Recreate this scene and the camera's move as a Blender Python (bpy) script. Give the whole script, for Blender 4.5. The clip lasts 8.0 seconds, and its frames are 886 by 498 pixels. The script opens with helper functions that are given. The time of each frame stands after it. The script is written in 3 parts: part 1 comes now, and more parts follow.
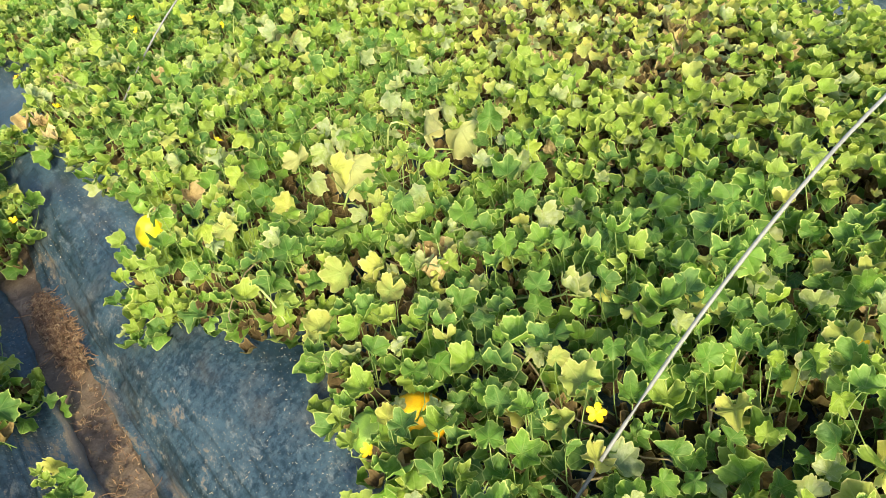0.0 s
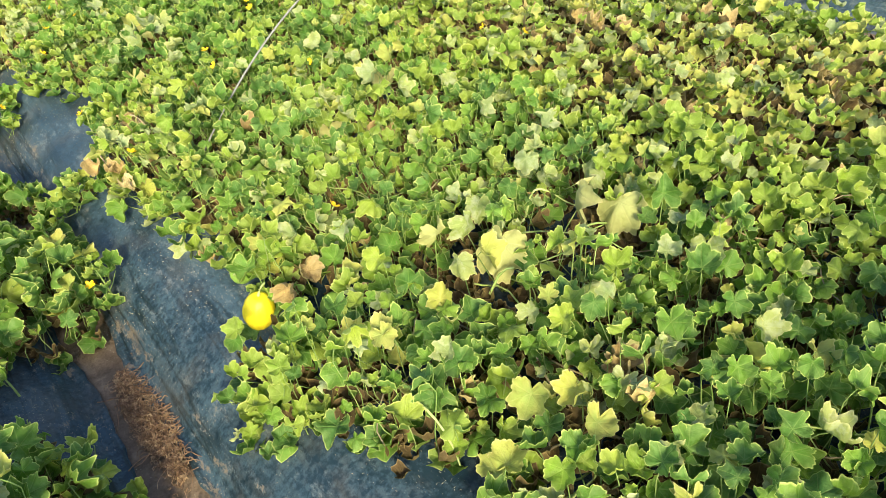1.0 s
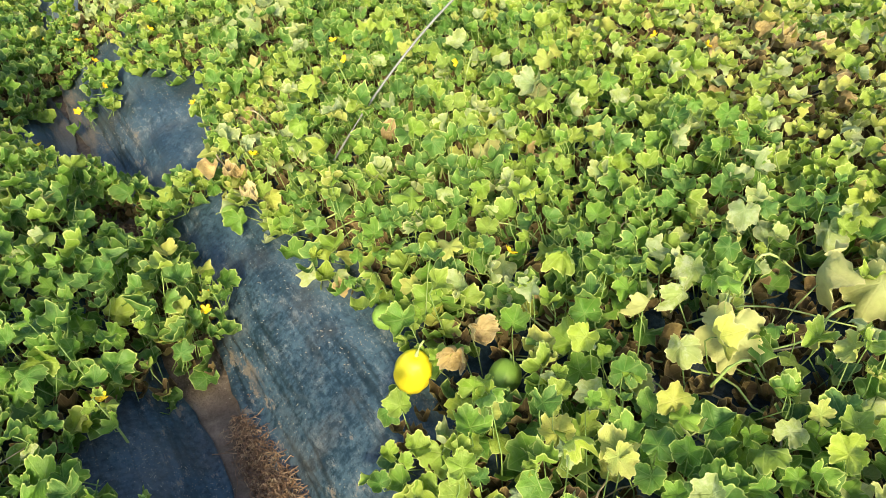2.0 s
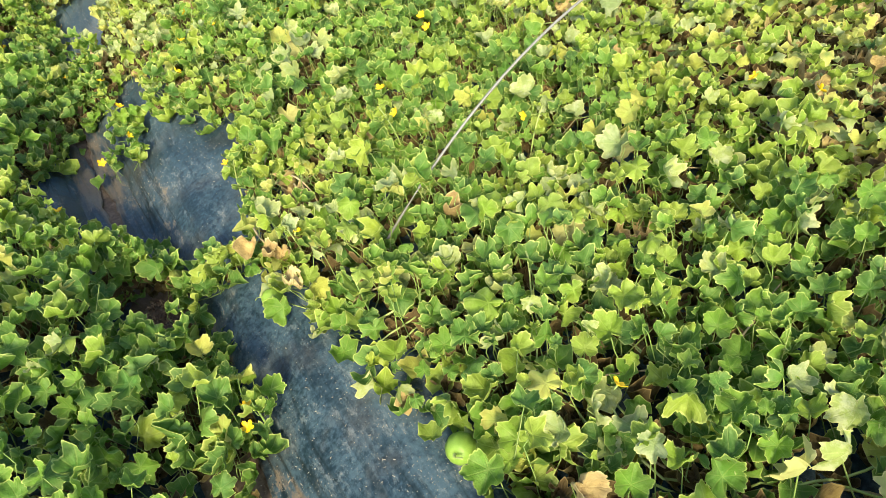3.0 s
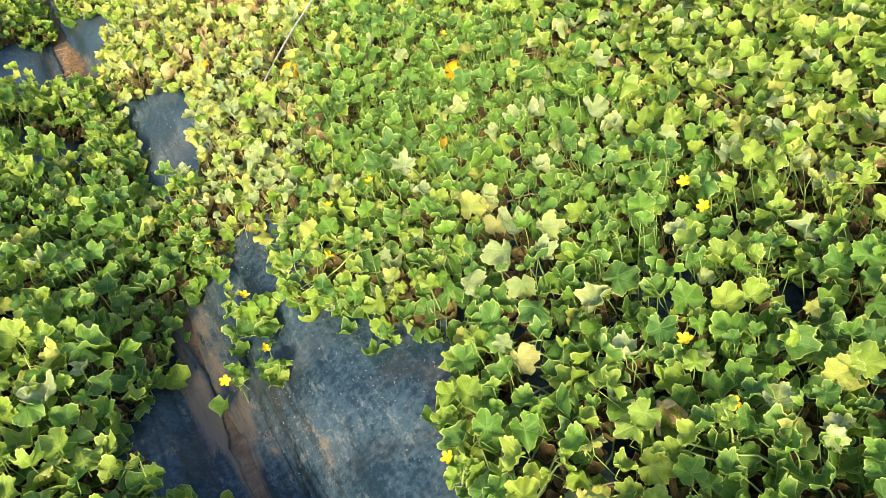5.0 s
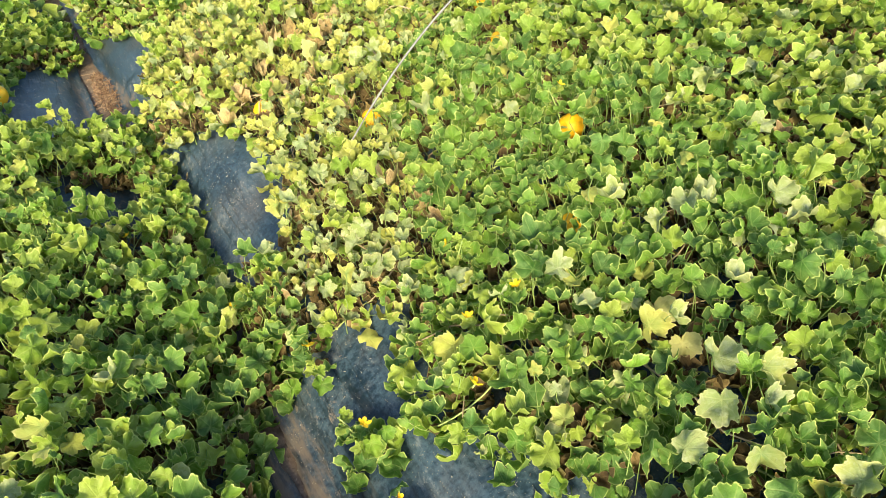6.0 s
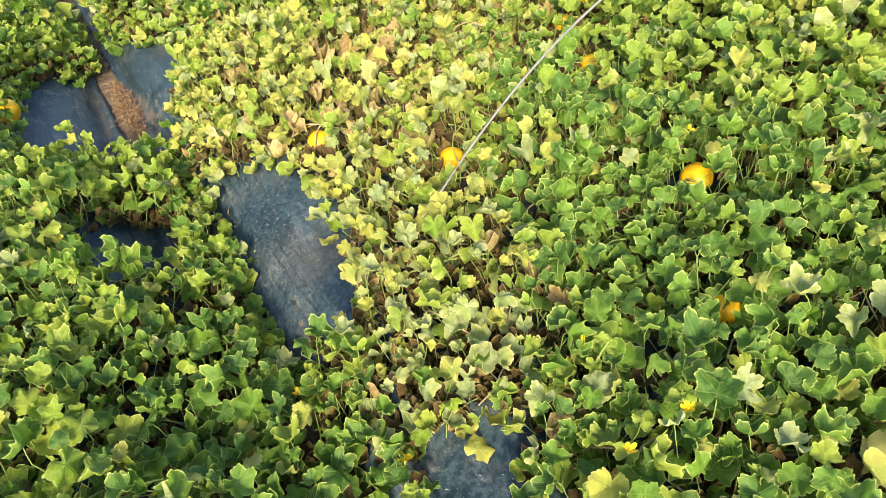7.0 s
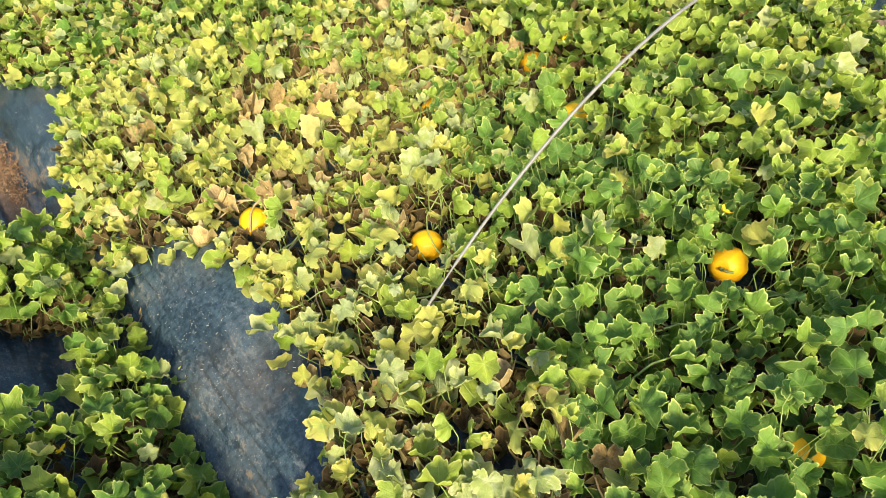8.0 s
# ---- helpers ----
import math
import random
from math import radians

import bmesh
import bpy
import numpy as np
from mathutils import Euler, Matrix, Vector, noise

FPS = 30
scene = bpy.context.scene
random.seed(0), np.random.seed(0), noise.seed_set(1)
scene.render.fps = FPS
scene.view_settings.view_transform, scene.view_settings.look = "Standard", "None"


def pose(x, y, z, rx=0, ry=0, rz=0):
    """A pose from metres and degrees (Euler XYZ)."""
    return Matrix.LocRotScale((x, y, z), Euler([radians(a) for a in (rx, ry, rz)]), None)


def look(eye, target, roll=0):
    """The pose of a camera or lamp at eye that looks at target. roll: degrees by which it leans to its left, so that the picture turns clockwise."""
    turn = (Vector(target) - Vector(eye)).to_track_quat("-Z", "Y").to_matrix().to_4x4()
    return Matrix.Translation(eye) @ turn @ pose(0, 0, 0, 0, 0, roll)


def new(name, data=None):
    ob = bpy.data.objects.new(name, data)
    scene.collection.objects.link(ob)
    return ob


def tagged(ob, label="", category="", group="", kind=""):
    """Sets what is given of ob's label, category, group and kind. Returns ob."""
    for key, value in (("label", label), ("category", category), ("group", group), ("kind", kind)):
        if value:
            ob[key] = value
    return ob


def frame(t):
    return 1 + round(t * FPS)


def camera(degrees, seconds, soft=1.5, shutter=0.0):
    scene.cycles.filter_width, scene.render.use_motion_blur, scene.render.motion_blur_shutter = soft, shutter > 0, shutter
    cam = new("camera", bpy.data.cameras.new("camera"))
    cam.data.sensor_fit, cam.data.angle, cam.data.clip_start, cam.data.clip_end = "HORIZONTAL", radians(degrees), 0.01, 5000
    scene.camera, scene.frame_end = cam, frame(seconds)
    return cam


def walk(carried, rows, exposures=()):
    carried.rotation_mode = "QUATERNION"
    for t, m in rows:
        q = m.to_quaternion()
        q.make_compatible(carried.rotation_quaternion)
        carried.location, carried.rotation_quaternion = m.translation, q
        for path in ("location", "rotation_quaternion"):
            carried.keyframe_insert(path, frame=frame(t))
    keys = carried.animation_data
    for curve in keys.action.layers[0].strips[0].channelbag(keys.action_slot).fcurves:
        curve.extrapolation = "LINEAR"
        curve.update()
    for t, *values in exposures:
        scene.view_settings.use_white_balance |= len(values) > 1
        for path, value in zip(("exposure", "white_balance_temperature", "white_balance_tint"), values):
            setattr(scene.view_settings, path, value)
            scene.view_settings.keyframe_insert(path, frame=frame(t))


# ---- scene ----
cam = camera(66.1, 8.0, soft=0.75)
PATH = [
    (0, (0.064, 0.02, 1.365), (0.946, 1.306, 0.113), -9.2),
    (0.5, (0.08, 0.198, 1.37), (0.96, 1.486, 0.117), -9.2),
    (1, (-0.023, 0.526, 1.418), (0.865, 1.817, 0.174), -8.3),
    (1.5, (-0.106, 0.742, 1.398), (0.767, 2.03, 0.142), -3.8),
    (2, (-0.083, 1.012, 1.384), (0.685, 2.353, 0.115), -6.5),
    (2.2, (-0.064, 1.154, 1.407), (0.658, 2.519, 0.136), -8.1),
    (3.3, (0.053, 1.5, 1.428), (0.739, 2.869, 0.142), -9.5),
    (3.5, (0.049, 1.626, 1.442), (0.739, 2.996, 0.158), -9.4),
    (4, (0.009, 1.953, 1.496), (0.694, 3.332, 0.221), -9.6),
    (4.5, (0.037, 2.272, 1.479), (0.698, 3.659, 0.198), -10.7),
    (4.7, (0.065, 2.409, 1.509), (0.694, 3.817, 0.236), -11.7),
    (5.8, (0.028, 3.038, 1.598), (0.648, 4.423, 0.295), -11.7),
    (6, (-0.03, 3.183, 1.618), (0.598, 4.567, 0.318), -11.5),
    (6.5, (-0.101, 3.408, 1.607), (0.534, 4.776, 0.293), -10.2),
    (7, (-0.074, 3.694, 1.594), (0.556, 5.061, 0.277), -10.2),
    (7.5, (0.002, 3.908, 1.544), (0.681, 5.245, 0.221), -10.0),
    (8, (0.059, 4.202, 1.55), (0.884, 5.426, 0.2), -7.0),
]
walk(cam, [(t, look(eye, target, roll)) for t, eye, target, roll in PATH],
     exposures=((0.0, 1.47, 6650, 6), (2.2, 1.49, 6650, 6), (3.5, 1.55, 6650, 6), (4.5, 1.58, 6650, 6), (6.0, 1.55, 6800, 9), (8.0, 1.46, 6900, 12)))

# ---- light ----
SUN_TO = Vector((-0.42, -0.76, 0.50)).normalized()
world = bpy.data.worlds.new("sky")
scene.world = world
world.use_nodes = True
wn = world.node_tree.nodes
sky = wn.new("ShaderNodeTexSky")
sky.sky_type, sky.sun_disc = "NISHITA", False
sky.sun_elevation = math.asin(SUN_TO.z)
sky.sun_rotation = math.atan2(SUN_TO.x, SUN_TO.y)
sky.dust_density = 2.0
world.node_tree.links.new(sky.outputs[0], wn["Background"].inputs[0])
wn["Background"].inputs[1].default_value = 0.13
sun = new("sun", bpy.data.lights.new("sun", "SUN"))
sun.data.energy, sun.data.angle, sun.data.color = 2.9, radians(12), (1.0, 0.87, 0.52)
sun.matrix_world = look(SUN_TO * 30, (0, 0, 0))


BED, FURROW = 3.1, -0.06  # width of a bed with its furrow; middle of the walked furrow


# ---- materials ----
def material(name):
    m = bpy.data.materials.new(name)
    m.use_nodes = True
    t = m.node_tree
    t.nodes.clear()
    out = t.nodes.new("ShaderNodeOutputMaterial")
    return m, t, out


def node(t, kind, **sets):
    n = t.nodes.new(kind)
    for key, value in sets.items():
        if key == "uv_map":
            n.uv_map = value
        else:
            n.inputs[key.replace("_", " ")].default_value = value
    return n


def math_node(t, op, a, b=None, clamp=False):
    n = t.nodes.new("ShaderNodeMath")
    n.operation, n.use_clamp = op, clamp
    for i, v in enumerate((a, b)):
        if v is None:
            continue
        if hasattr(v, "is_linked"):
            t.links.new(v, n.inputs[i])
        else:
            n.inputs[i].default_value = v
    return n.outputs[0]


def mix_colour(t, fac, a, b, blend="MIX"):
    n = t.nodes.new("ShaderNodeMix")
    n.data_type, n.blend_type = "RGBA", blend
    for i, v in ((0, fac), (6, a), (7, b)):
        if hasattr(v, "is_linked"):
            t.links.new(v, n.inputs[i])
        else:
            n.inputs[i].default_value = v if i == 0 else (*v, 1)
    return n.outputs[2]


def ramp(t, fac, stops):
    n = t.nodes.new("ShaderNodeValToRGB")
    while len(n.color_ramp.elements) < len(stops):
        n.color_ramp.elements.new(0.5)
    for e, (p, c) in zip(n.color_ramp.elements, stops):
        e.position, e.color = p, (*c, 1) if len(c) == 3 else c
    t.links.new(fac, n.inputs[0])
    return n.outputs[0]


def noise_tex(t, coords, scale, detail=3.0, rough=0.55):
    n = t.nodes.new("ShaderNodeTexNoise")
    n.inputs["Scale"].default_value, n.inputs["Detail"].default_value, n.inputs["Roughness"].default_value = scale, detail, rough
    t.links.new(coords, n.inputs["Vector"])
    return n.outputs["Fac"]


def one_of_many(t):
    """A value of its own for each object and each loose island."""
    info, geo = t.nodes.new("ShaderNodeObjectInfo"), t.nodes.new("ShaderNodeNewGeometry")
    return math_node(t, "FRACT", math_node(t, "ADD", info.outputs["Random"], geo.outputs["Random Per Island"]))


def bumped(t, height, strength, distance):
    n = t.nodes.new("ShaderNodeBump")
    n.inputs["Strength"].default_value, n.inputs["Distance"].default_value = strength, distance
    t.links.new(height, n.inputs["Height"])
    return n.outputs["Normal"]


def leaf_material(name, tones, rim, spots=(0.5, 0.5, 0.4), spotted=0.0, through_tint=(0.35, 0.5, 0.05), thin=0.39, gloss=0.5, heart=None):
    m, t, out = material(name)
    flat = node(t, "ShaderNodeUVMap", uv_map="flat").outputs[0]
    edge = node(t, "ShaderNodeUVMap", uv_map="rim").outputs[0]
    place = t.nodes.new("ShaderNodeNewGeometry").outputs["Position"]
    own = one_of_many(t)
    n = len(tones) - 1
    colour = ramp(t, own, [(i / n, c) for i, c in enumerate(tones)])
    mottled = noise_tex(t, place, 55, 3)
    tone = math_node(t, "ADD", math_node(t, "MULTIPLY", mottled, 0.9), 0.55)
    shade = t.nodes.new("ShaderNodeCombineColor")
    for i in range(3):
        t.links.new(tone, shade.inputs[i])
    colour = mix_colour(t, 1.0, colour, shade.outputs[0], "MULTIPLY")
    if spotted > 0:
        patch = noise_tex(t, place, 38, 5, 0.7)
        patch = math_node(t, "MULTIPLY", math_node(t, "SUBTRACT", patch, 0.47), 7.0, True)
        colour = mix_colour(t, math_node(t, "MULTIPLY", patch, spotted), colour, spots)
    sep = t.nodes.new("ShaderNodeSeparateXYZ")
    t.links.new(flat, sep.inputs[0])
    angle = math_node(t, "ARCTAN2", sep.outputs[1], sep.outputs[0])
    turn = math_node(t, "ABSOLUTE", math_node(t, "SUBTRACT", math_node(t, "FRACT", math_node(t, "ADD", math_node(t, "DIVIDE", angle, radians(52)), 20.5)), 0.5))
    length = t.nodes.new("ShaderNodeVectorMath")
    length.operation = "LENGTH"
    t.links.new(flat, length.inputs[0])
    across = math_node(t, "MULTIPLY", turn, length.outputs["Value"])
    vein = math_node(t, "SUBTRACT", 1.0, math_node(t, "DIVIDE", across, 0.035), True)
    esep = t.nodes.new("ShaderNodeSeparateXYZ")
    t.links.new(edge, esep.inputs[0])
    lip = math_node(t, "MULTIPLY", math_node(t, "SUBTRACT", esep.outputs[0], 0.943), 22.0, True)
    if heart:
        middle = math_node(t, "MULTIPLY", math_node(t, "SUBTRACT", 1.15, esep.outputs[0]), math_node(t, "MULTIPLY", mottled, 1.7), True)
        colour = mix_colour(t, math_node(t, "MULTIPLY", middle, own), colour, heart)
    colour = mix_colour(t, math_node(t, "MULTIPLY", vein, 0.16), colour, rim)
    # pale margin: partly light on the cupped blade's edge, painted into the colour
    lit_margin = math_node(t, "MULTIPLY", math_node(t, "POWER", esep.outputs[0], 3.0), math_node(t, "MULTIPLY", mottled, 0.22))
    colour = mix_colour(t, lit_margin, colour, rim)
    # lip paler than the real rim, painting in light along the edge
    colour = mix_colour(t, math_node(t, "MULTIPLY", lip, math_node(t, "ADD", math_node(t, "MULTIPLY", mottled, 0.8), 0.42)), colour, rim)
    quilt = noise_tex(t, flat, 7, 2)
    height = math_node(t, "SUBTRACT", math_node(t, "MULTIPLY", quilt, 1.6), math_node(t, "MULTIPLY", vein, 0.35))
    normal = bumped(t, height, 0.5, 0.004)
    body = node(t, "ShaderNodeBsdfPrincipled", Roughness=gloss)
    body.inputs["Specular IOR Level"].default_value = 0.26
    body.inputs["Sheen Weight"].default_value = 0.07  # fine hairs
    body.inputs["Sheen Roughness"].default_value = 0.45
    body.inputs["Sheen Tint"].default_value = (0.95, 1.0, 0.35, 1)
    t.links.new(colour, body.inputs["Base Color"])
    t.links.new(normal, body.inputs["Normal"])
    lit = t.nodes.new("ShaderNodeBsdfTranslucent")
    t.links.new(mix_colour(t, 0.5, colour, through_tint), lit.inputs["Color"])
    both = t.nodes.new("ShaderNodeMixShader")
    both.inputs[0].default_value = thin
    t.links.new(body.outputs[0], both.inputs[1])
    t.links.new(lit.outputs[0], both.inputs[2])
    t.links.new(both.outputs[0], out.inputs[0])
    return m


def plain_material(name, tones, scale, roughness, bump=0.3, distance=0.003, specular=0.4, stretch=(1, 1, 1)):
    m, t, out = material(name)
    coords = t.nodes.new("ShaderNodeTexCoord").outputs["Object"]
    mapping = t.nodes.new("ShaderNodeMapping")
    mapping.inputs["Scale"].default_value = stretch
    t.links.new(coords, mapping.inputs[0])
    a = noise_tex(t, mapping.outputs[0], scale, 5)
    b = noise_tex(t, mapping.outputs[0], scale * 7, 3)
    own = one_of_many(t)
    fac = math_node(t, "ADD", math_node(t, "MULTIPLY", a, 0.6), math_node(t, "MULTIPLY", b, 0.25))
    fac = math_node(t, "ADD", fac, math_node(t, "MULTIPLY", own, 0.2))
    n = len(tones) - 1
    colour = ramp(t, fac, [(0.3 + 0.45 * i / n, c) for i, c in enumerate(tones)])
    body = node(t, "ShaderNodeBsdfPrincipled", Roughness=roughness)
    body.inputs["Specular IOR Level"].default_value = specular
    t.links.new(colour, body.inputs["Base Color"])
    t.links.new(bumped(t, fac, bump, distance), body.inputs["Normal"])
    t.links.new(body.outputs[0], out.inputs[0])
    return m


def film_material():
    """Dusty black mulch film: the sky's bluish sheen put into its colour, streaks along the bed, pale crumbs, brown mud
    smears.
    """
    m, t, out = material("mulch film")
    place = t.nodes.new("ShaderNodeTexCoord").outputs["Object"]
    along = t.nodes.new("ShaderNodeMapping")
    along.inputs["Scale"].default_value = (9, 1.6, 3)
    t.links.new(place, along.inputs[0])
    streak = noise_tex(t, along.outputs[0], 1.5, 6, 0.65)
    cloud = noise_tex(t, place, 4.5, 5, 0.6)
    fine = noise_tex(t, place, 60, 4, 0.7)
    dust = math_node(t, "ADD", math_node(t, "MULTIPLY", streak, 0.3), math_node(t, "MULTIPLY", cloud, 0.7))
    scuff = math_node(t, "MULTIPLY", math_node(t, "SUBTRACT", fine, 0.5), 3.4)
    dust = math_node(t, "ADD", math_node(t, "MULTIPLY", math_node(t, "SUBTRACT", dust, 0.38), 4.0), scuff, True)
    colour = mix_colour(t, dust, (0.011, 0.026, 0.044), (0.048, 0.085, 0.124))
    fold = t.nodes.new("ShaderNodeMapping")
    fold.inputs["Scale"].default_value = (17, 1.1, 4)
    t.links.new(place, fold.inputs[0])
    shaded_crease = math_node(t, "ABSOLUTE", math_node(t, "SUBTRACT", noise_tex(t, fold.outputs[0], 1.0, 3, 0.5), 0.5))
    shaded_crease = math_node(t, "SUBTRACT", 1.0, math_node(t, "MULTIPLY", shaded_crease, 20.0), True)
    split = t.nodes.new("ShaderNodeSeparateXYZ")
    t.links.new(place, split.inputs[0])
    off = math_node(t, "ABSOLUTE", math_node(t, "SUBTRACT", split.outputs[0], FURROW))
    some = math_node(t, "MULTIPLY", math_node(t, "SUBTRACT", math_node(t, "SUBTRACT", noise_tex(t, place, 2.6, 2), 0.22), math_node(t, "MULTIPLY", off, 0.45)), 3.0, True)
    shaded_crease = math_node(t, "MULTIPLY", shaded_crease, math_node(t, "MULTIPLY", some, 0.8))
    # folds darkened in the colour, as the shade lying in them
    colour = mix_colour(t, shaded_crease, colour, (0.006, 0.013, 0.018))
    ragged = t.nodes.new("ShaderNodeMapping")
    ragged.inputs["Scale"].default_value = (22, 9, 9)
    t.links.new(place, ragged.inputs[0])
    worn = noise_tex(t, ragged.outputs[0], 1.6, 6, 0.8)
    worn = math_node(t, "MULTIPLY", math_node(t, "SUBTRACT", math_node(t, "ADD", math_node(t, "MULTIPLY", worn, 0.75), math_node(t, "MULTIPLY", cloud, 0.3)), 0.565), 11.0, True)
    colour = mix_colour(t, math_node(t, "MULTIPLY", worn, 0.65), colour, (0.16, 0.185, 0.21))
    mud = noise_tex(t, place, 3.1, 6, 0.7)
    mud = math_node(t, "MULTIPLY", math_node(t, "SUBTRACT", math_node(t, "ADD", mud, math_node(t, "MULTIPLY", fine, 0.2)), 0.60), 3.0, True)
    colour = mix_colour(t, math_node(t, "MULTIPLY", mud, 0.6), colour, (0.12, 0.09, 0.065))
    smear = math_node(t, "MULTIPLY", math_node(t, "SUBTRACT", math_node(t, "ADD", streak, math_node(t, "MULTIPLY", worn, 0.25)), math_node(t, "ADD", 0.43, math_node(t, "MULTIPLY", off, 1.25))), 9.0, True)
    colour = mix_colour(t, math_node(t, "MULTIPLY", smear, 0.8), colour, (0.16, 0.125, 0.098))
    speck = t.nodes.new("ShaderNodeTexVoronoi")
    speck.inputs["Scale"].default_value = 130
    t.links.new(place, speck.inputs["Vector"])
    dots = math_node(t, "MULTIPLY", math_node(t, "SUBTRACT", 0.24, speck.outputs["Distance"]), 9.0, True)
    dots = math_node(t, "MULTIPLY", dots, math_node(t, "MULTIPLY", math_node(t, "SUBTRACT", math_node(t, "ADD", math_node(t, "MULTIPLY", cloud, 0.6), math_node(t, "MULTIPLY", fine, 0.4)), 0.5), 9.0, True))
    colour = mix_colour(t, dots, colour, (0.24, 0.21, 0.16))
    body = node(t, "ShaderNodeBsdfPrincipled", Roughness=0.42)
    body.inputs["Specular IOR Level"].default_value = 0.28
    t.links.new(colour, body.inputs["Base Color"])
    t.links.new(math_node(t, "ADD", math_node(t, "MULTIPLY", dust, 0.25), 0.36), body.inputs["Roughness"])
    t.links.new(bumped(t, math_node(t, "SUBTRACT", math_node(t, "ADD", streak, math_node(t, "MULTIPLY", fine, 0.25)), math_node(t, "MULTIPLY", shaded_crease, 0.35)), 0.5, 0.007), body.inputs["Normal"])
    t.links.new(body.outputs[0], out.inputs[0])
    return m


LEAF = {
    "green": leaf_material("green leaf", [(0.038, 0.115, 0.026), (0.070, 0.178, 0.028), (0.125, 0.255, 0.030), (0.048, 0.14, 0.040)], (0.58, 0.66, 0.22), (0.19, 0.31, 0.10), 0.4, (0.20, 0.38, 0.01)),
    "light": leaf_material("light green leaf", [(0.15, 0.275, 0.032), (0.215, 0.325, 0.038), (0.18, 0.275, 0.045), (0.28, 0.365, 0.05)], (0.62, 0.66, 0.23), (0.33, 0.41, 0.13), 0.35, (0.34, 0.47, 0.02)),
    "pale": leaf_material("pale mildewed leaf", [(0.26, 0.34, 0.11), (0.34, 0.39, 0.14), (0.24, 0.31, 0.16), (0.37, 0.40, 0.13)], (0.64, 0.62, 0.32), (0.50, 0.54, 0.40), 0.6, gloss=0.7, heart=(0.16, 0.25, 0.10)),
    "yellow": leaf_material("yellowing leaf", [(0.36, 0.41, 0.085), (0.45, 0.46, 0.10), (0.34, 0.40, 0.10), (0.49, 0.47, 0.13)], (0.66, 0.60, 0.28), (0.46, 0.36, 0.15), 0.3, (0.52, 0.54, 0.07), gloss=0.65, heart=(0.18, 0.28, 0.08)),
    "cream": leaf_material("bleached leaf", [(0.42, 0.44, 0.17), (0.49, 0.47, 0.20), (0.38, 0.42, 0.15)], (0.70, 0.63, 0.34), (0.48, 0.43, 0.22), 0.3, (0.6, 0.58, 0.17), gloss=0.7, heart=(0.38, 0.43, 0.19)),
    # dead leaves, browns darkened to put shade into the gaps
    "dead": leaf_material("dead leaf darkened as shade", [(0.052, 0.036, 0.018), (0.10, 0.070, 0.031), (0.032, 0.023, 0.014), (0.20, 0.148, 0.062)], (0.28, 0.21, 0.10), (0.06, 0.036, 0.018), 0.6, (0.22, 0.14, 0.04), 0.15, 0.9),
    "dry": leaf_material("dry leaf", [(0.34, 0.25, 0.115), (0.46, 0.36, 0.17), (0.25, 0.175, 0.085), (0.48, 0.40, 0.22)], (0.52, 0.42, 0.23), (0.14, 0.085, 0.05), 0.6, (0.38, 0.26, 0.11), 0.15, 0.85),
}
STEM = plain_material("green stem", [(0.16, 0.27, 0.07), (0.30, 0.38, 0.13), (0.36, 0.40, 0.18)], 30, 0.55)
STALK = plain_material("green leaf stalk", [(0.10, 0.19, 0.04), (0.20, 0.29, 0.085), (0.29, 0.34, 0.13)], 30, 0.6)
DRY_STEM = plain_material("dry stem", [(0.25, 0.195, 0.12), (0.40, 0.325, 0.21)], 30, 0.8)
PETAL = plain_material("yellow petal", [(0.75, 0.46, 0.01), (0.85, 0.60, 0.02)], 60, 0.5)
SOIL = plain_material("soil", [(0.070, 0.051, 0.040), (0.16, 0.118, 0.092), (0.28, 0.222, 0.178)], 22, 0.95, 1.0, 0.012, 0.2)
STRAW = plain_material("straw", [(0.075, 0.042, 0.029), (0.20, 0.12, 0.076), (0.46, 0.34, 0.22)], 40, 0.8)
FILM = film_material()
CRUMB = plain_material("pale crumbs", [(0.14, 0.115, 0.09), (0.28, 0.245, 0.20), (0.44, 0.41, 0.36)], 40, 0.9)
ROD = plain_material("weathered grey rod", [(0.12, 0.125, 0.132), (0.18, 0.185, 0.195), (0.25, 0.255, 0.265)], 25, 0.45, stretch=(1, 1, 1))
RIND = {
    "yellow": plain_material("yellow rind", [(0.66, 0.54, 0.02), (0.74, 0.62, 0.025), (0.58, 0.50, 0.02)], 20, 0.4),
    "orange": plain_material("orange rind", [(0.66, 0.33, 0.010), (0.73, 0.42, 0.013), (0.76, 0.50, 0.018)], 20, 0.42),
    "green": plain_material("green rind", [(0.12, 0.23, 0.04), (0.19, 0.31, 0.05), (0.25, 0.36, 0.06)], 20, 0.42),
}

# ---- ground ----


def bed_height(x, y):
    """Height of the soil: raised beds with furrows between them, rising a little along the row."""
    x, y = np.asarray(x, float), np.asarray(y, float)
    w = np.abs((x - FURROW + BED / 2) % BED - BED / 2)
    on = np.clip(y - 2, 0, 3.5)
    rise = (0.2 + 0.02 * on) * (1 - np.exp(-np.maximum(w - 0.085, 0) / (0.2 + 0.023 * on)))
    near = np.clip((9 - np.abs(x)) / 3, 0, 1) * np.clip((16 - np.abs(y - 3)) / 4, 0, 1)
    return rise * near + 0.017 * (np.clip(y, -2, 9) - 1.5)


def smooth_noise(x, y, scale, seed=0.0):
    return np.array([noise.noise((a * scale, b * scale, seed)) for a, b in zip(np.ravel(x), np.ravel(y))]).reshape(np.shape(x))


def sheet(name, xs, ys, z, mat):
    """A grid of quads over xs and ys with heights z[row of ys, column of xs]."""
    gx, gy = np.meshgrid(xs, ys) if np.ndim(xs) == 1 else (xs, np.repeat(np.asarray(ys)[:, None], xs.shape[1], 1))
    rows, cols = gx.shape
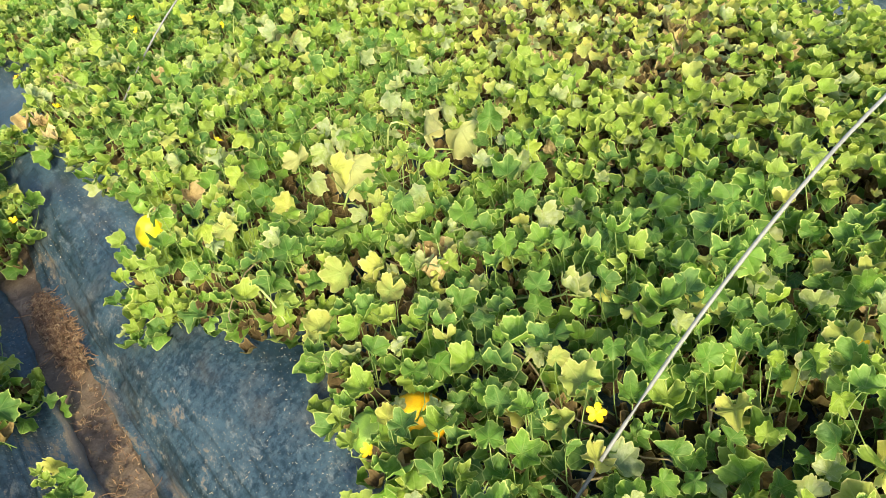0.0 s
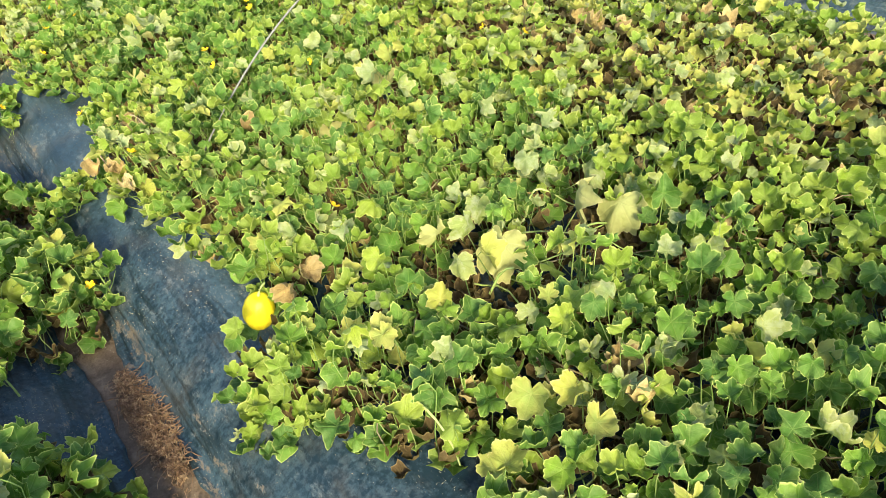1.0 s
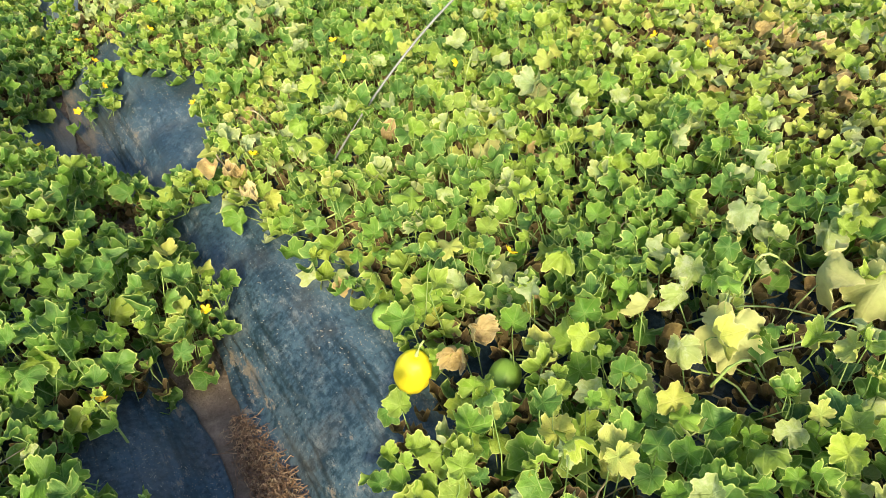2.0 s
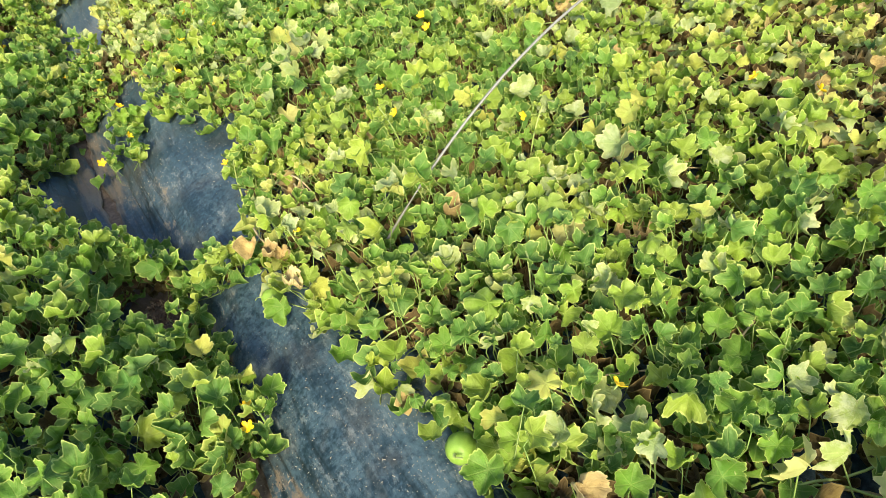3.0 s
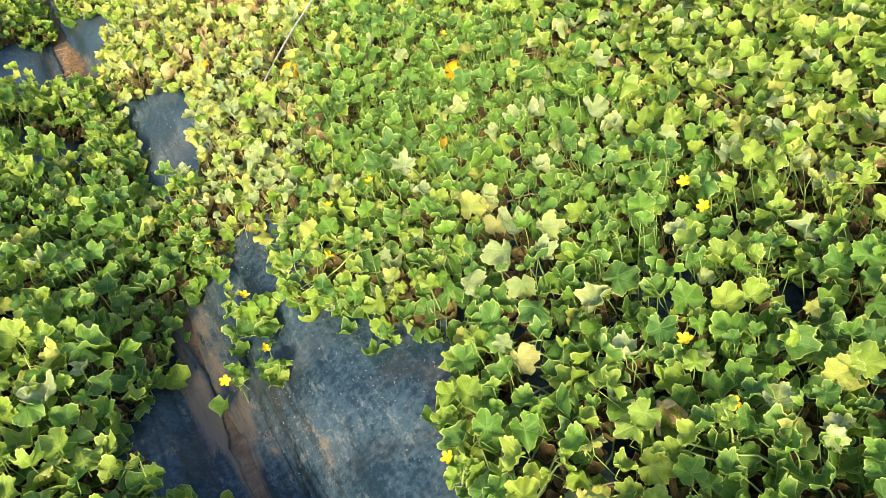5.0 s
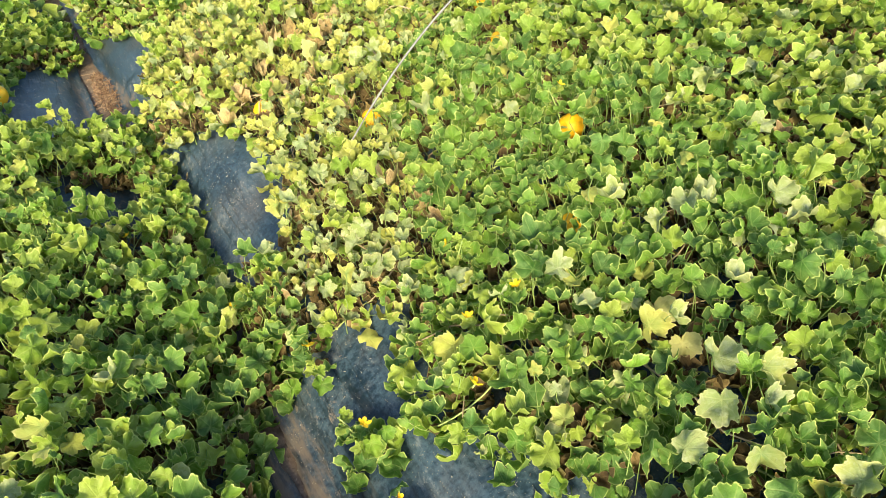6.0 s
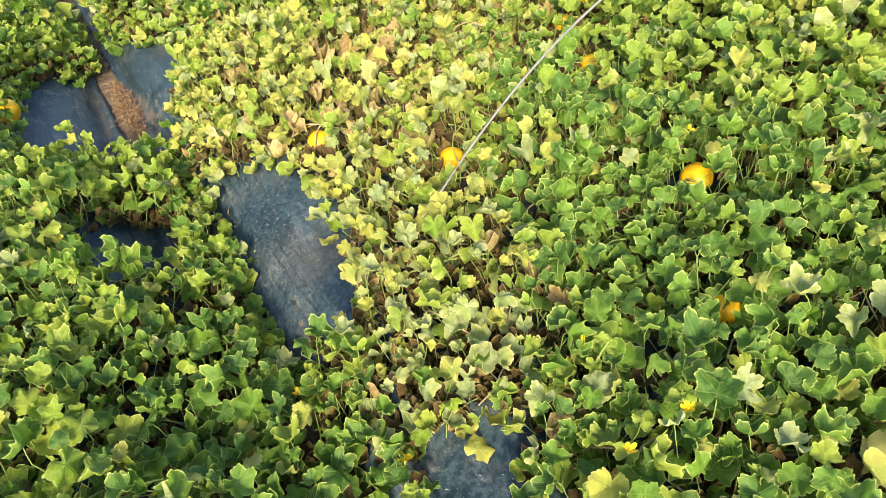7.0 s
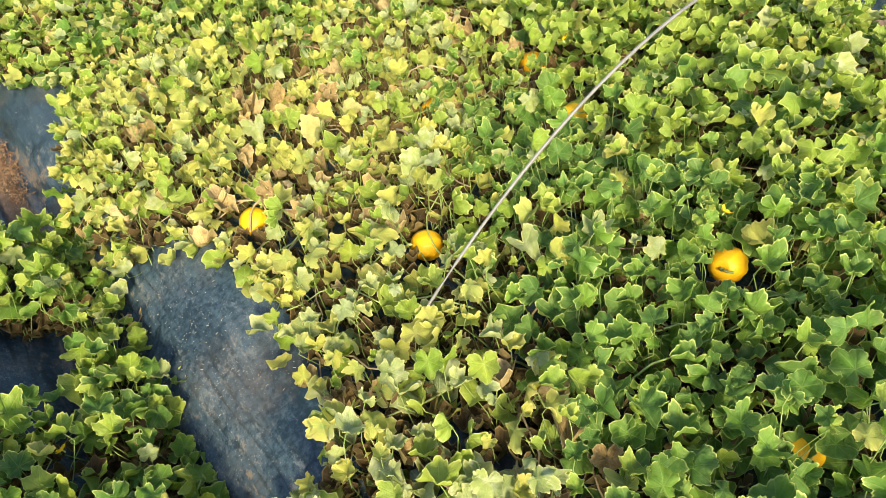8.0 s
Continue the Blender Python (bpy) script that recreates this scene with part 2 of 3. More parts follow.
    verts = np.stack([gx, gy, z], -1).reshape(-1, 3)
    i = np.arange(rows * cols).reshape(rows, cols)
    faces = np.stack([i[:-1, :-1], i[:-1, 1:], i[1:, 1:], i[1:, :-1]], -1).reshape(-1, 4)
    me = bpy.data.meshes.new(name)
    me.from_pydata(verts.tolist(), [], faces.tolist())
    me.polygons.foreach_set("use_smooth", [True] * len(me.polygons))
    me.materials.append(mat)
    return new(name, me)


def steps(*runs):
    return np.concatenate([np.arange(a, b, s) for a, b, s in runs])


gxs = steps((-600, -60, 60), (-60, -10, 5), (-10, -0.5, 0.25), (-0.5, 0.5, 0.015), (0.5, 10, 0.25), (10, 60, 5), (60, 601, 60))
gys = steps((-600, -60, 60), (-60, -6, 6), (-6, 0, 0.5), (0, 8, 0.03), (8, 16, 0.5), (16, 64, 6), (64, 601, 60))
gx, gy = np.meshgrid(gxs, gys)
gz = bed_height(gx, gy)
fine_part = (np.abs(gx) < 0.55) & (gy > 0) & (gy < 8)
gz[fine_part] += (0.008 * smooth_noise(gx[fine_part], gy[fine_part], 14) + 0.007 * smooth_noise(gx[fine_part], gy[fine_part], 45)) * np.clip((0.10 - np.abs(gx[fine_part] - FURROW)) / 0.05, 0, 1)
tagged(sheet("ground", gxs, gys, gz, SOIL), "brown crumbly soil of a melon field", "ground", kind="structure")


def film_edge(y, side):
    """Half the width of bare soil in the furrow, at y."""
    wide = np.interp(y, (0.5, 2.0, 2.9, 3.1, 3.25, 3.4, 4.6, 5.2, 6.4, 7.2), (0.05, 0.05, 0.06, 0.075, 0.07, 0.015, 0.012, 0.035, 0.05, 0.05))
    return wide + 0.02 * smooth_noise(y, np.full_like(y, side), 3.0, side * 3.0) + 0.012 * smooth_noise(y, np.full_like(y, side), 17.0, side)


def mulch_film(k):
    """The film over one bed: k = 0 to the one side of the furrow, -1 to the other."""
    ys = steps((-5, 0, 0.25), (0, 8.4, 0.035), (8.4, 15, 0.25))
    e0, e1 = film_edge(ys, 1 + k), film_edge(ys, 2 + k)
    fine = steps((0, 0.8, 0.018))
    u = np.concatenate([fine / BED, np.linspace(0.27, 0.73, 22), 1 - fine[::-1] / BED])
    x0, x1 = FURROW + BED * k + e0, FURROW + BED * (k + 1) - e1
    gx = x0[:, None] + (x1 - x0)[:, None] * u
    gy = np.repeat(ys[:, None], len(u), 1)
    z = bed_height(gx, gy) + 0.012
    d = np.minimum(gx - x0[:, None], x1[:, None] - gx)
    near = (gy > -0.2) & (gy < 8.4) & (np.abs(gx) < 0.8)
    ripple = np.zeros_like(z)
    ripple[near] = [(0.004 + 0.014 * math.exp(-((a - FURROW) / 0.14) ** 2)) * noise.noise((a * 17 + 0.8 * noise.noise((a * 3, b * 2, 1)), b * 1.5, 7.0 + k)) + 0.006 * noise.noise((a * 9, b * 9, 3.0)) for a, b in zip(gx[near], gy[near])]
    ob = sheet("mulch_film", gx, ys, z + ripple * np.clip(d / 0.05 + 0.4, 0, 1), FILM)
    thick = ob.modifiers.new("thickness", "SOLIDIFY")
    thick.thickness, thick.offset = 0.0015, 1.0
    return tagged(ob, "dusty black plastic mulch film over a raised bed", "mulch film", kind="structure")


for k in (-2, -1, 0, 1):
    mulch_film(k)

# ---- leaves, stems, flowers, fruit ----
def frame_of(way):
    way = Vector(way).normalized()
    side = way.orthogonal().normalized()
    return side, way.cross(side)


def tube(points, radii, sides=5):
    """Vertices and triangles of a tapered tube."""
    verts, faces = [], []
    n = len(points)
    for i, p in enumerate(points):
        a, b = points[max(i - 1, 0)], points[min(i + 1, n - 1)]
        s, u = frame_of(Vector(b) - Vector(a))
        for k in range(sides):
            w = 2 * math.pi * k / sides
            verts.append(Vector(p) + radii[i] * (math.cos(w) * s + math.sin(w) * u))
    for i in range(n - 1):
        for k in range(sides):
            a, b = i * sides + k, i * sides + (k + 1) % sides
            faces += [(a, b, b + sides), (a, b + sides, a + sides)]
    return [tuple(v) for v in verts], faces


def leaf_shape(seed, kind, rings=((13, 0.42), (28, 0.82), (60, 1.0))):
    """A five-lobed melon leaf of unit reach with scalloped, wavy margins:
    vertices, triangles, flat and rim coordinates. The blade starts at the origin and points along x."""
    r = random.Random(seed)
    deep = r.uniform(0.0, 1.0)
    wide = 0.375 - 0.075 * deep
    lobes = [(0.0, 0.58 + 0.09 * deep, wide)]
    for side in (-1, 1):
        lobes += [(side * r.uniform(0.88, 1.06), r.uniform(0.45, 0.55) + 0.07 * deep, wide + r.uniform(-0.03, 0.02)), (side * r.uniform(1.85, 2.1), r.uniform(0.33, 0.43), wide + r.uniform(0.0, 0.04)), (side * 2.6, 0.32, 0.31)]
    phase, ripple, folds = r.uniform(0, 6.28), r.uniform(0, 6.28), r.choice((4, 5, 5))

    def reach(a):
        best = 0.5
        for at, far, size in lobes:
            c = (a - at + math.pi) % (2 * math.pi) - math.pi
            under = size * size - (far * math.sin(c)) ** 2
            if under > 0 and abs(c) < 1.4:
                best = max(best, far * math.cos(c) + math.sqrt(under) + 0.035 * max(0.0, 1 - abs(c) / 0.25))
        return best * (1 - 0.62 * math.exp(-((math.pi - abs(a)) / 0.26) ** 2))

    cup, fold, droop, wave, curl = {
        "flat": (0.12, 0.36, 0.34, 0.27, 0.13), "dome": (-0.30, -0.10, 0.25, 0.26, -0.05), "cup": (0.46, 0.34, 0.20, 0.27, 0.22), "fold": (0.08, 0.85, 0.45, 0.24, 0.16),
        "droop": (-0.22, -0.22, 0.55, 0.26, 0.04), "drape": (-0.10, -0.75, 0.85, 0.22, 0.08), "big": (0.0, 1.2, 0.8, 0.18, 0.12), "wilt": (0.25, 0.65, 0.40, 0.24, 0.25), "crumpled": (0.45, 0.9, 0.6, 0.34, 0.5)}[kind]

    def height(a, q, f):
        x, y = q * math.cos(a), q * math.sin(a)
        lip = max(f - 0.8, 0) / 0.2
        return cup * q * q + fold * abs(y) * 0.8 - droop * max(x, 0) ** 2 + wave * q * math.sin(folds * a + phase) + lip * (curl + 0.05 * math.sin(13 * a + ripple) + 0.03 * math.sin(7 * a - ripple))

    verts, flat, rim, starts = [(0, 0, 0)], [(0, 0)], [0.0], []
    for count, f in rings:
        starts.append(len(verts))
        for k in range(count):
            a = -math.pi + 2 * math.pi * (k + 0.5) / count
            q = reach(a) * f
            if f == 1.0:
                q *= (0.93 if k % 3 == 0 else 1.0) + r.uniform(-0.025, 0.025)
            verts.append((q * math.cos(a), q * math.sin(a), height(a, q, f) + (r.uniform(-0.014, 0.014) if f > 0.4 else 0)))
            flat.append((q * math.cos(a), q * math.sin(a)))
            rim.append(f)
    tris = [(0, 1 + k, 1 + (k + 1) % rings[0][0]) for k in range(rings[0][0])]
    for (inner, _), (outer, _), p, q in zip(rings, rings[1:], starts, starts[1:]):
        i = o = 0
        while i < inner or o < outer:
            a, b = p + i % inner, q + o % outer
            if (o + 0.5) / outer <= (i + 0.5) / inner and o < outer or i >= inner:
                tris.append((a, b, q + (o + 1) % outer))
                o += 1
            else:
                tris.append((a, b, p + (i + 1) % inner))
                i += 1
    return np.array(verts), np.array(tris), np.array(flat), np.array(rim)


def mesh_from(name, verts, tris, flat, rim, materials, mats=None):
    me = bpy.data.meshes.new(name)
    me.from_pydata(verts.tolist(), [], tris.tolist())
    loops = tris.ravel()
    for layer, data in (("flat", flat), ("rim", np.stack([rim, rim * 0], -1))):
        uv = me.uv_layers.new(name=layer)
        uv.data.foreach_set("uv", data[loops].ravel())
    for m in materials:
        me.materials.append(m)
    if mats is not None:
        me.polygons.foreach_set("material_index", mats)
    me.polygons.foreach_set("use_smooth", np.ones(len(tris), bool))
    me.update()
    return me


KINDS = ("flat", "cup", "fold", "droop", "cup", "flat", "dome", "fold", "flat", "cup", "droop", "fold", "flat", "cup", "wilt", "fold")
SHAPES = [leaf_shape(11 + i, k) for i, k in enumerate(KINDS)]
LIGHTER = [leaf_shape(21 + i, k, ((8, 0.6), (22, 1.0))) for i, k in enumerate(KINDS)]
WITHERED = [leaf_shape(71 + i, "crumpled", ((8, 0.55), (17, 1.0))) for i in range(5)]
CRUMPLED = [leaf_shape(61 + i, "crumpled") for i in range(4)]
COARSE = [leaf_shape(81 + i, k, ((5, 0.55), (11, 1.0))) for i, k in enumerate(("flat", "cup", "fold", "droop"))]
BIG = [leaf_shape(41 + i, k) for i, k in enumerate(("big", "wilt", "big", "wilt", "fold"))]
LEAF_MESH = {tone: [mesh_from("leaf", *s, [mat]) for s in (CRUMPLED if tone == "dry" else SHAPES)] for tone, mat in LEAF.items() if tone != "dead"}

CURLED = [leaf_shape(91 + i, k) for i, k in enumerate(("wilt", "fold", "wilt", "droop", "wilt"))]
CURLED_MESH = {tone: [mesh_from("leaf", *s, [LEAF[tone]]) for s in CURLED] for tone in ("green", "light", "pale", "yellow")}
DRAPED = [leaf_shape(131 + i, "drape") for i in range(4)]
DRAPED_MESH = {tone: [mesh_from("leaf", *s, [LEAF[tone]]) for s in DRAPED] for tone in ("cream", "pale")}
BIG_MESH = {tone: [mesh_from("leaf", *s, [LEAF[tone]]) for s in BIG] for tone in ("cream", "pale", "yellow")}


def part(name, me, parent, m=None, label=""):
    ob = new(name, me)
    ob.parent = parent
    if m is not None:
        ob.matrix_local = m
    return tagged(ob, label)


def tube_mesh(name, points, radii, mat, sides=6):
    v, f = tube(points, radii, sides)
    me = bpy.data.meshes.new(name)
    me.from_pydata(v, [], f)
    me.polygons.foreach_set("use_smooth", [True] * len(me.polygons))
    me.materials.append(mat)
    return me


def flower_mesh(seed):
    """Five broad petals, cupped, round a small centre, on a short green base."""
    r = random.Random(seed)
    bm = bmesh.new()
    for k in range(5):
        a = 2 * math.pi * k / 5 + r.uniform(-0.1, 0.1)
        lift = r.uniform(0.25, 0.7)
        rows = []
        for q, half in ((0.12, 0.10), (0.5, 0.34), (0.85, 0.30), (1.0, 0.10)):
            row = []
            for s in (-1, 0, 1):
                x, y, z = q, s * half, lift * q * q + 0.12 * abs(s)
                row.append(bm.verts.new((x * math.cos(a) - y * math.sin(a), x * math.sin(a) + y * math.cos(a), z)))
            rows.append(row)
        for p, q in zip(rows, rows[1:]):
            for i in range(2):
                bm.faces.new((p[i], p[i + 1], q[i + 1], q[i])).smooth = True
    bmesh.ops.create_icosphere(bm, subdivisions=1, radius=0.18, matrix=Matrix.Translation((0, 0, 0.1)))
    base = bmesh.ops.create_cone(bm, cap_ends=True, segments=6, radius1=0.08, radius2=0.14, depth=0.6, matrix=Matrix.Translation((0, 0, -0.3)))
    for f in {f for v in base["verts"] for f in v.link_faces}:
        f.material_index = 1
    me = bpy.data.meshes.new("flower")
    bm.to_mesh(me)
    bm.free()
    me.materials.append(PETAL)
    me.materials.append(STEM)
    return me


FLOWERS = [flower_mesh(i) for i in range(4)]


# ---- where the foliage grows ----
# y and x of the foliage edges beside the furrow
LOW_SIDE = ((-1.0, -0.4), (1.45, -0.4), (1.568, -0.155), (1.657, -0.108), (1.869, -0.107), (1.937, -0.233), (2.091, -0.311), (2.304, -0.312), (2.388, 0.001), (2.558, 0.123), (2.736, 0.082), (2.915, 0.059), (3.036, 0.089), (3.301, 0.074), (3.446, 0.028), (3.489, -0.063), (3.508, -0.182), (3.71, -0.207), (3.998, -0.244),
    (4.189, -0.116), (4.286, -0.10), (4.464, -0.06), (4.57, 0.0), (4.61, 0.14), (4.68, 0.3), (4.8, 0.4), (4.96, 0.34),
    (5.03, 0.06), (5.071, 0.049), (5.455, 0.056), (6.212, 0.093), (6.327, 0.157), (6.4, 0.13), (6.47, -0.2), (6.53, -0.46), (7.3, -0.42), (7.64, -0.03), (12.0, -0.1))
HIGH_SIDE = ((-1.0, 0.25), (0.809, 0.269), (1.051, 0.387), (1.206, 0.388), (1.266, 0.301), (1.493, 0.195), (1.694, 0.098), (1.788, 0.099), (1.859, 0.275),
    (1.947, 0.314), (2.074, 0.382), (2.206, 0.342), (2.295, 0.342), (2.548, 0.281), (2.795, 0.24), (2.931, 0.2), (3.021, 0.219), (3.092, 0.247),
    (3.187, 0.276), (3.437, 0.344), (3.581, 0.441), (3.663, 0.516), (3.756, 0.377), (4.105, 0.212), (4.311, 0.24), (4.40, 0.33), (4.47, 0.33), (4.54, 0.22), (4.60, 0.12),
    (4.814, 0.103), (4.983, 0.113), (5.074, 0.249), (5.178, 0.29), (5.548, 0.363), (5.848, 0.278), (6.136, 0.093), (6.276, 0.092))
HIGH_SIDE_ON = ((6.276, 0.092), (6.555, 0.089), (6.738, 0.133), (6.887, 0.268), (7.228, 0.259), (7.585, 0.108), (7.77, 0.027), (12.0, 0.05))
TUFTS = ((0.125, 4.555, 0.09, 0.085), (0.02, 4.05, 0.08, 0.07), (0.14, 3.06, 0.10, 0.12), (0.12, 4.60, 0.12, 0.10), (0.15, 4.18, 0.10, 0.09), (0.11, 4.0, 0.07, 0.11), (-0.196, 3.668, 0.085, 0.12), (-0.166, 1.363, 0.055, 0.06))  # sprays of leaves that reach over the film
GAPS = ((-0.07, 3.10, 0.085, 0.15), (-0.23, 5.82, 0.17, 0.21), (-0.188, 3.818, 0.1, 0.26))  # bare film among the low side's leaves: x, y and half sizes


def table(rows, y):
    return np.interp(y, [a for a, _ in rows], [b for _, b in rows])


def inside(x, y):
    """Distance into the foliage from its nearest edge, metres; negative on bare film. Far beds repeat with plain edges."""
    k = math.floor((x - FURROW) / BED)
    if k not in (0, -1):
        w = abs((x - FURROW + BED / 2) % BED - BED / 2)
        return w - 0.22
    high = table(HIGH_SIDE, y) if y < 5.97 else table(HIGH_SIDE_ON, y)
    d = max(x - high, table(LOW_SIDE, y) - x)
    for cx, cy, rx, ry in GAPS:
        e = math.hypot((x - cx) / rx, (y - cy) / ry)
        if e < 1:
            d = min(d, (e - 1) * rx)
    for cx, cy, rx, ry in TUFTS:
        e = math.hypot((x - cx) / rx, (y - cy) / ry)
        d = max(d, (1 - e) * rx)
    return min(d, 2.9 - x, x + 3.0)


# ailing patches, some stronger to paint in light: x, y, half sizes, strength
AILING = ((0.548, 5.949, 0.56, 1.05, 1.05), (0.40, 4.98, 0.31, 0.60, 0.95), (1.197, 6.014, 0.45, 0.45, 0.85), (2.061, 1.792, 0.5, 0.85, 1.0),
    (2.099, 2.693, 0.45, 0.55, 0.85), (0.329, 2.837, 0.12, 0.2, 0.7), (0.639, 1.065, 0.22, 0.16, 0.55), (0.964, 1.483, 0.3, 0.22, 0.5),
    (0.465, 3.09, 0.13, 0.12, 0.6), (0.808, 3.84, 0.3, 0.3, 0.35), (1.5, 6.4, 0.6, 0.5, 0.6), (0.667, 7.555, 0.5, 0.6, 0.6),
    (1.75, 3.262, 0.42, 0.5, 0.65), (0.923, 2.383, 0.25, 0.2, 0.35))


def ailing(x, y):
    # higher past x 1.35, where leaf colour is brightened in place of light
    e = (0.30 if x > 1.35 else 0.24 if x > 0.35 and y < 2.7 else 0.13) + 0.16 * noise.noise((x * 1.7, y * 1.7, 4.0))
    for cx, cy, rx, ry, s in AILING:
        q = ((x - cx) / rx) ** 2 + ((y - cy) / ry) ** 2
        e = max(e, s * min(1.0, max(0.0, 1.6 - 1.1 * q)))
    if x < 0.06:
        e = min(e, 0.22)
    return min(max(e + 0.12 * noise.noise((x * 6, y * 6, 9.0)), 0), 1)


# patches of deeper green, shade painted in: x, y, half sizes, how much
SHADED_GREEN = ((-0.3, 2.0, 0.35, 0.6, 0.35), (-0.25, 5.4, 0.3, 0.5, 0.4), (0.62, 2.45, 0.25, 0.3, 0.4), (-0.25, 3.1, 0.35, 0.6, 0.45), (-0.08, 4.75, 0.22, 0.45, 0.6), (0.797, 4.57, 0.28, 0.36, 0.45), (1.294, 4.736, 0.55, 0.75, 0.55), (0.616, 0.51, 0.35, 0.4, 0.35), (1.206, 0.802, 0.45, 0.5, 0.45),
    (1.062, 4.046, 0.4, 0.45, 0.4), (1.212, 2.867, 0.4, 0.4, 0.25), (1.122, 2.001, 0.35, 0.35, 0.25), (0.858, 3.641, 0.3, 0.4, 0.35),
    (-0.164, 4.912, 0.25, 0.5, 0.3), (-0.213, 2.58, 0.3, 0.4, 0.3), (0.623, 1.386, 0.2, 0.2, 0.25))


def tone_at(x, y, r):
    """Which kind of leaf grows at a place; the greens also paint lit and shaded regions."""
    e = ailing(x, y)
    # light greens added or cut by x, painting brighter and dimmer regions
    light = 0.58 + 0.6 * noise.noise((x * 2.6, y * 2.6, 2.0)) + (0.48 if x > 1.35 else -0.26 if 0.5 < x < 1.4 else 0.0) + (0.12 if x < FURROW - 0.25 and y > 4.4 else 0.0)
    for cx, cy, rx, ry, a in SHADED_GREEN:
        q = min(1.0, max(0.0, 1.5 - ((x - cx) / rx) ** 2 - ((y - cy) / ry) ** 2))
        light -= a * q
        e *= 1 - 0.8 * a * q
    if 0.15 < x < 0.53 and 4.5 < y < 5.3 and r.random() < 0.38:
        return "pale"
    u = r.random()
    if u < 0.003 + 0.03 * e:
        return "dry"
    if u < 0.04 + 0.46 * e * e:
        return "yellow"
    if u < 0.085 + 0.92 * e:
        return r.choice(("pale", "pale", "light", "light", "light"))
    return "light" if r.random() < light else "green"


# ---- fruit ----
# x, y, radius, length over width, rind, and the camera's y it is cleared towards (None: covered)
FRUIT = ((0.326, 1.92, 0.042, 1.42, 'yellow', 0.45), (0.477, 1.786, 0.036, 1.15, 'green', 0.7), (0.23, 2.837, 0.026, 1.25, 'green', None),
    (0.37, 2.118, 0.033, 1.1, 'green', None), (0.472, 0.802, 0.055, 1.25, 'orange', None), (0.391, 0.854, 0.047, 1.1, 'green', None),
    (0.48, 5.762, 0.043, 1.05, 'orange', 4.1), (0.761, 5.317, 0.041, 1.1, 'orange', 4.0), (1.24, 4.755, 0.045, 1.15, 'orange', 3.8),
    (1.438, 5.44, 0.043, 1.1, 'orange', 4.2), (0.93, 4.377, 0.04, 1.1, 'orange', None), (0.622, 6.499, 0.044, 1.1, 'orange', None),
    (1.577, 5.763, 0.045, 1.1, 'orange', None), (1.162, 5.791, 0.042, 1.1, 'orange', None), (-0.489, 6.966, 0.055, 1.2, 'orange', None),
    (0.333, 6.09, 0.042, 1.1, 'green', None))


def melon(x, y, radius, stretch, rind, seed):
    r = random.Random(seed)
    z = float(bed_height(x, y)) + 0.012
    thing = new("melon", None)
    thing.matrix_world = pose(x, y, z)
    bm = bmesh.new()
    bmesh.ops.create_uvsphere(bm, u_segments=30, v_segments=18, radius=1)
    for v in bm.verts:
        a = math.atan2(v.co.y, v.co.x)
        rib = 1 + 0.04 * math.cos(10 * a) * (1 - v.co.z ** 2)
        dent = 1 - 0.16 * math.exp(-((1 - abs(v.co.z)) / 0.05))
        v.co = Vector((v.co.x * rib, v.co.y * rib, v.co.z * stretch * dent))
    for f in bm.faces:
        f.smooth = True
    me = bpy.data.meshes.new("rind")
    bm.to_mesh(me)
    bm.free()
    me.materials.append(RIND[rind])
    upright = rind == "yellow"
    turn = pose(0, 0, 0, 12 if upright else r.uniform(55, 90), 8 if upright else 0, r.uniform(0, 360))
    body = part("rind", me, thing, Matrix.Translation((0, 0, radius * (stretch * 0.97 if upright else 1.0))) @ turn @ Matrix.Scale(radius, 4))
    top = Vector((0, 0, stretch * 0.93))
    part("stalk", tube_mesh("stalk", [top, top + Vector((0.05, 0, 0.22)), top + Vector((0.3, 0.1, 0.42)), top + Vector((0.7, 0.2, 0.45))], (0.12, 0.08, 0.07, 0.07), STEM), body, label="short curved green stalk")
    words = {"yellow": "bright yellow oval melon lying ripe on black film", "orange": "ripe orange melon half hidden among its leaves", "green": "unripe smooth green melon under the leaves"}
    tagged(thing, words[rind], "melon", group="melons in the bed")


for i, row in enumerate(FRUIT):
    melon(*row[:5], seed=200 + i)

# ---- leaves that stand out, and flowers ----
# large leaves that hang over on tall stalks: x, y, size, tone
HANGING = ((1.072, 1.515, 0.19, "cream"), (1.115, 1.403, 0.17, "cream"), (0.804, 1.492, 0.18, "cream"), (0.735, 1.64, 0.12, "cream"), (0.815, 1.615, 0.13, "pale"), (0.89, 1.66, 0.12, "pale"),
    (0.70, 1.53, 0.11, "pale"), (1.20, 1.56, 0.13, "pale"))
CREAM = ((1.215, 2.567, 0.13), (0.815, 1.094, 0.11),
    (0.873, 2.382, 0.13), (0.776, 5.877, 0.13), (0.77, 6.025, 0.11), (1.112, 6.319, 0.11), (0.818, 3.941, 0.12), (0.798, 3.84, 0.1), (0.58, 3.437, 0.1),
    (0.908, 5.899, 0.1))
PALE = ((0.85, 0.708, 0.11), (0.979, 0.913, 0.1), (1.125, 2.489, 0.13), (1.141, 2.311, 0.11), (0.775, 3.599, 0.09), (0.667, 3.539, 0.1),
    (1.725, 3.153, 0.12), (1.271, 3.985, 0.11), (0.775, 3.725, 0.12), (0.828, 3.651, 0.11), (0.982, 3.861, 0.1), (0.693, 3.655, 0.12),
    (1.071, 4.108, 0.11), (0.839, 5.015, 0.1), (0.616, 5.915, 0.1), (0.796, 3.866, 0.09))
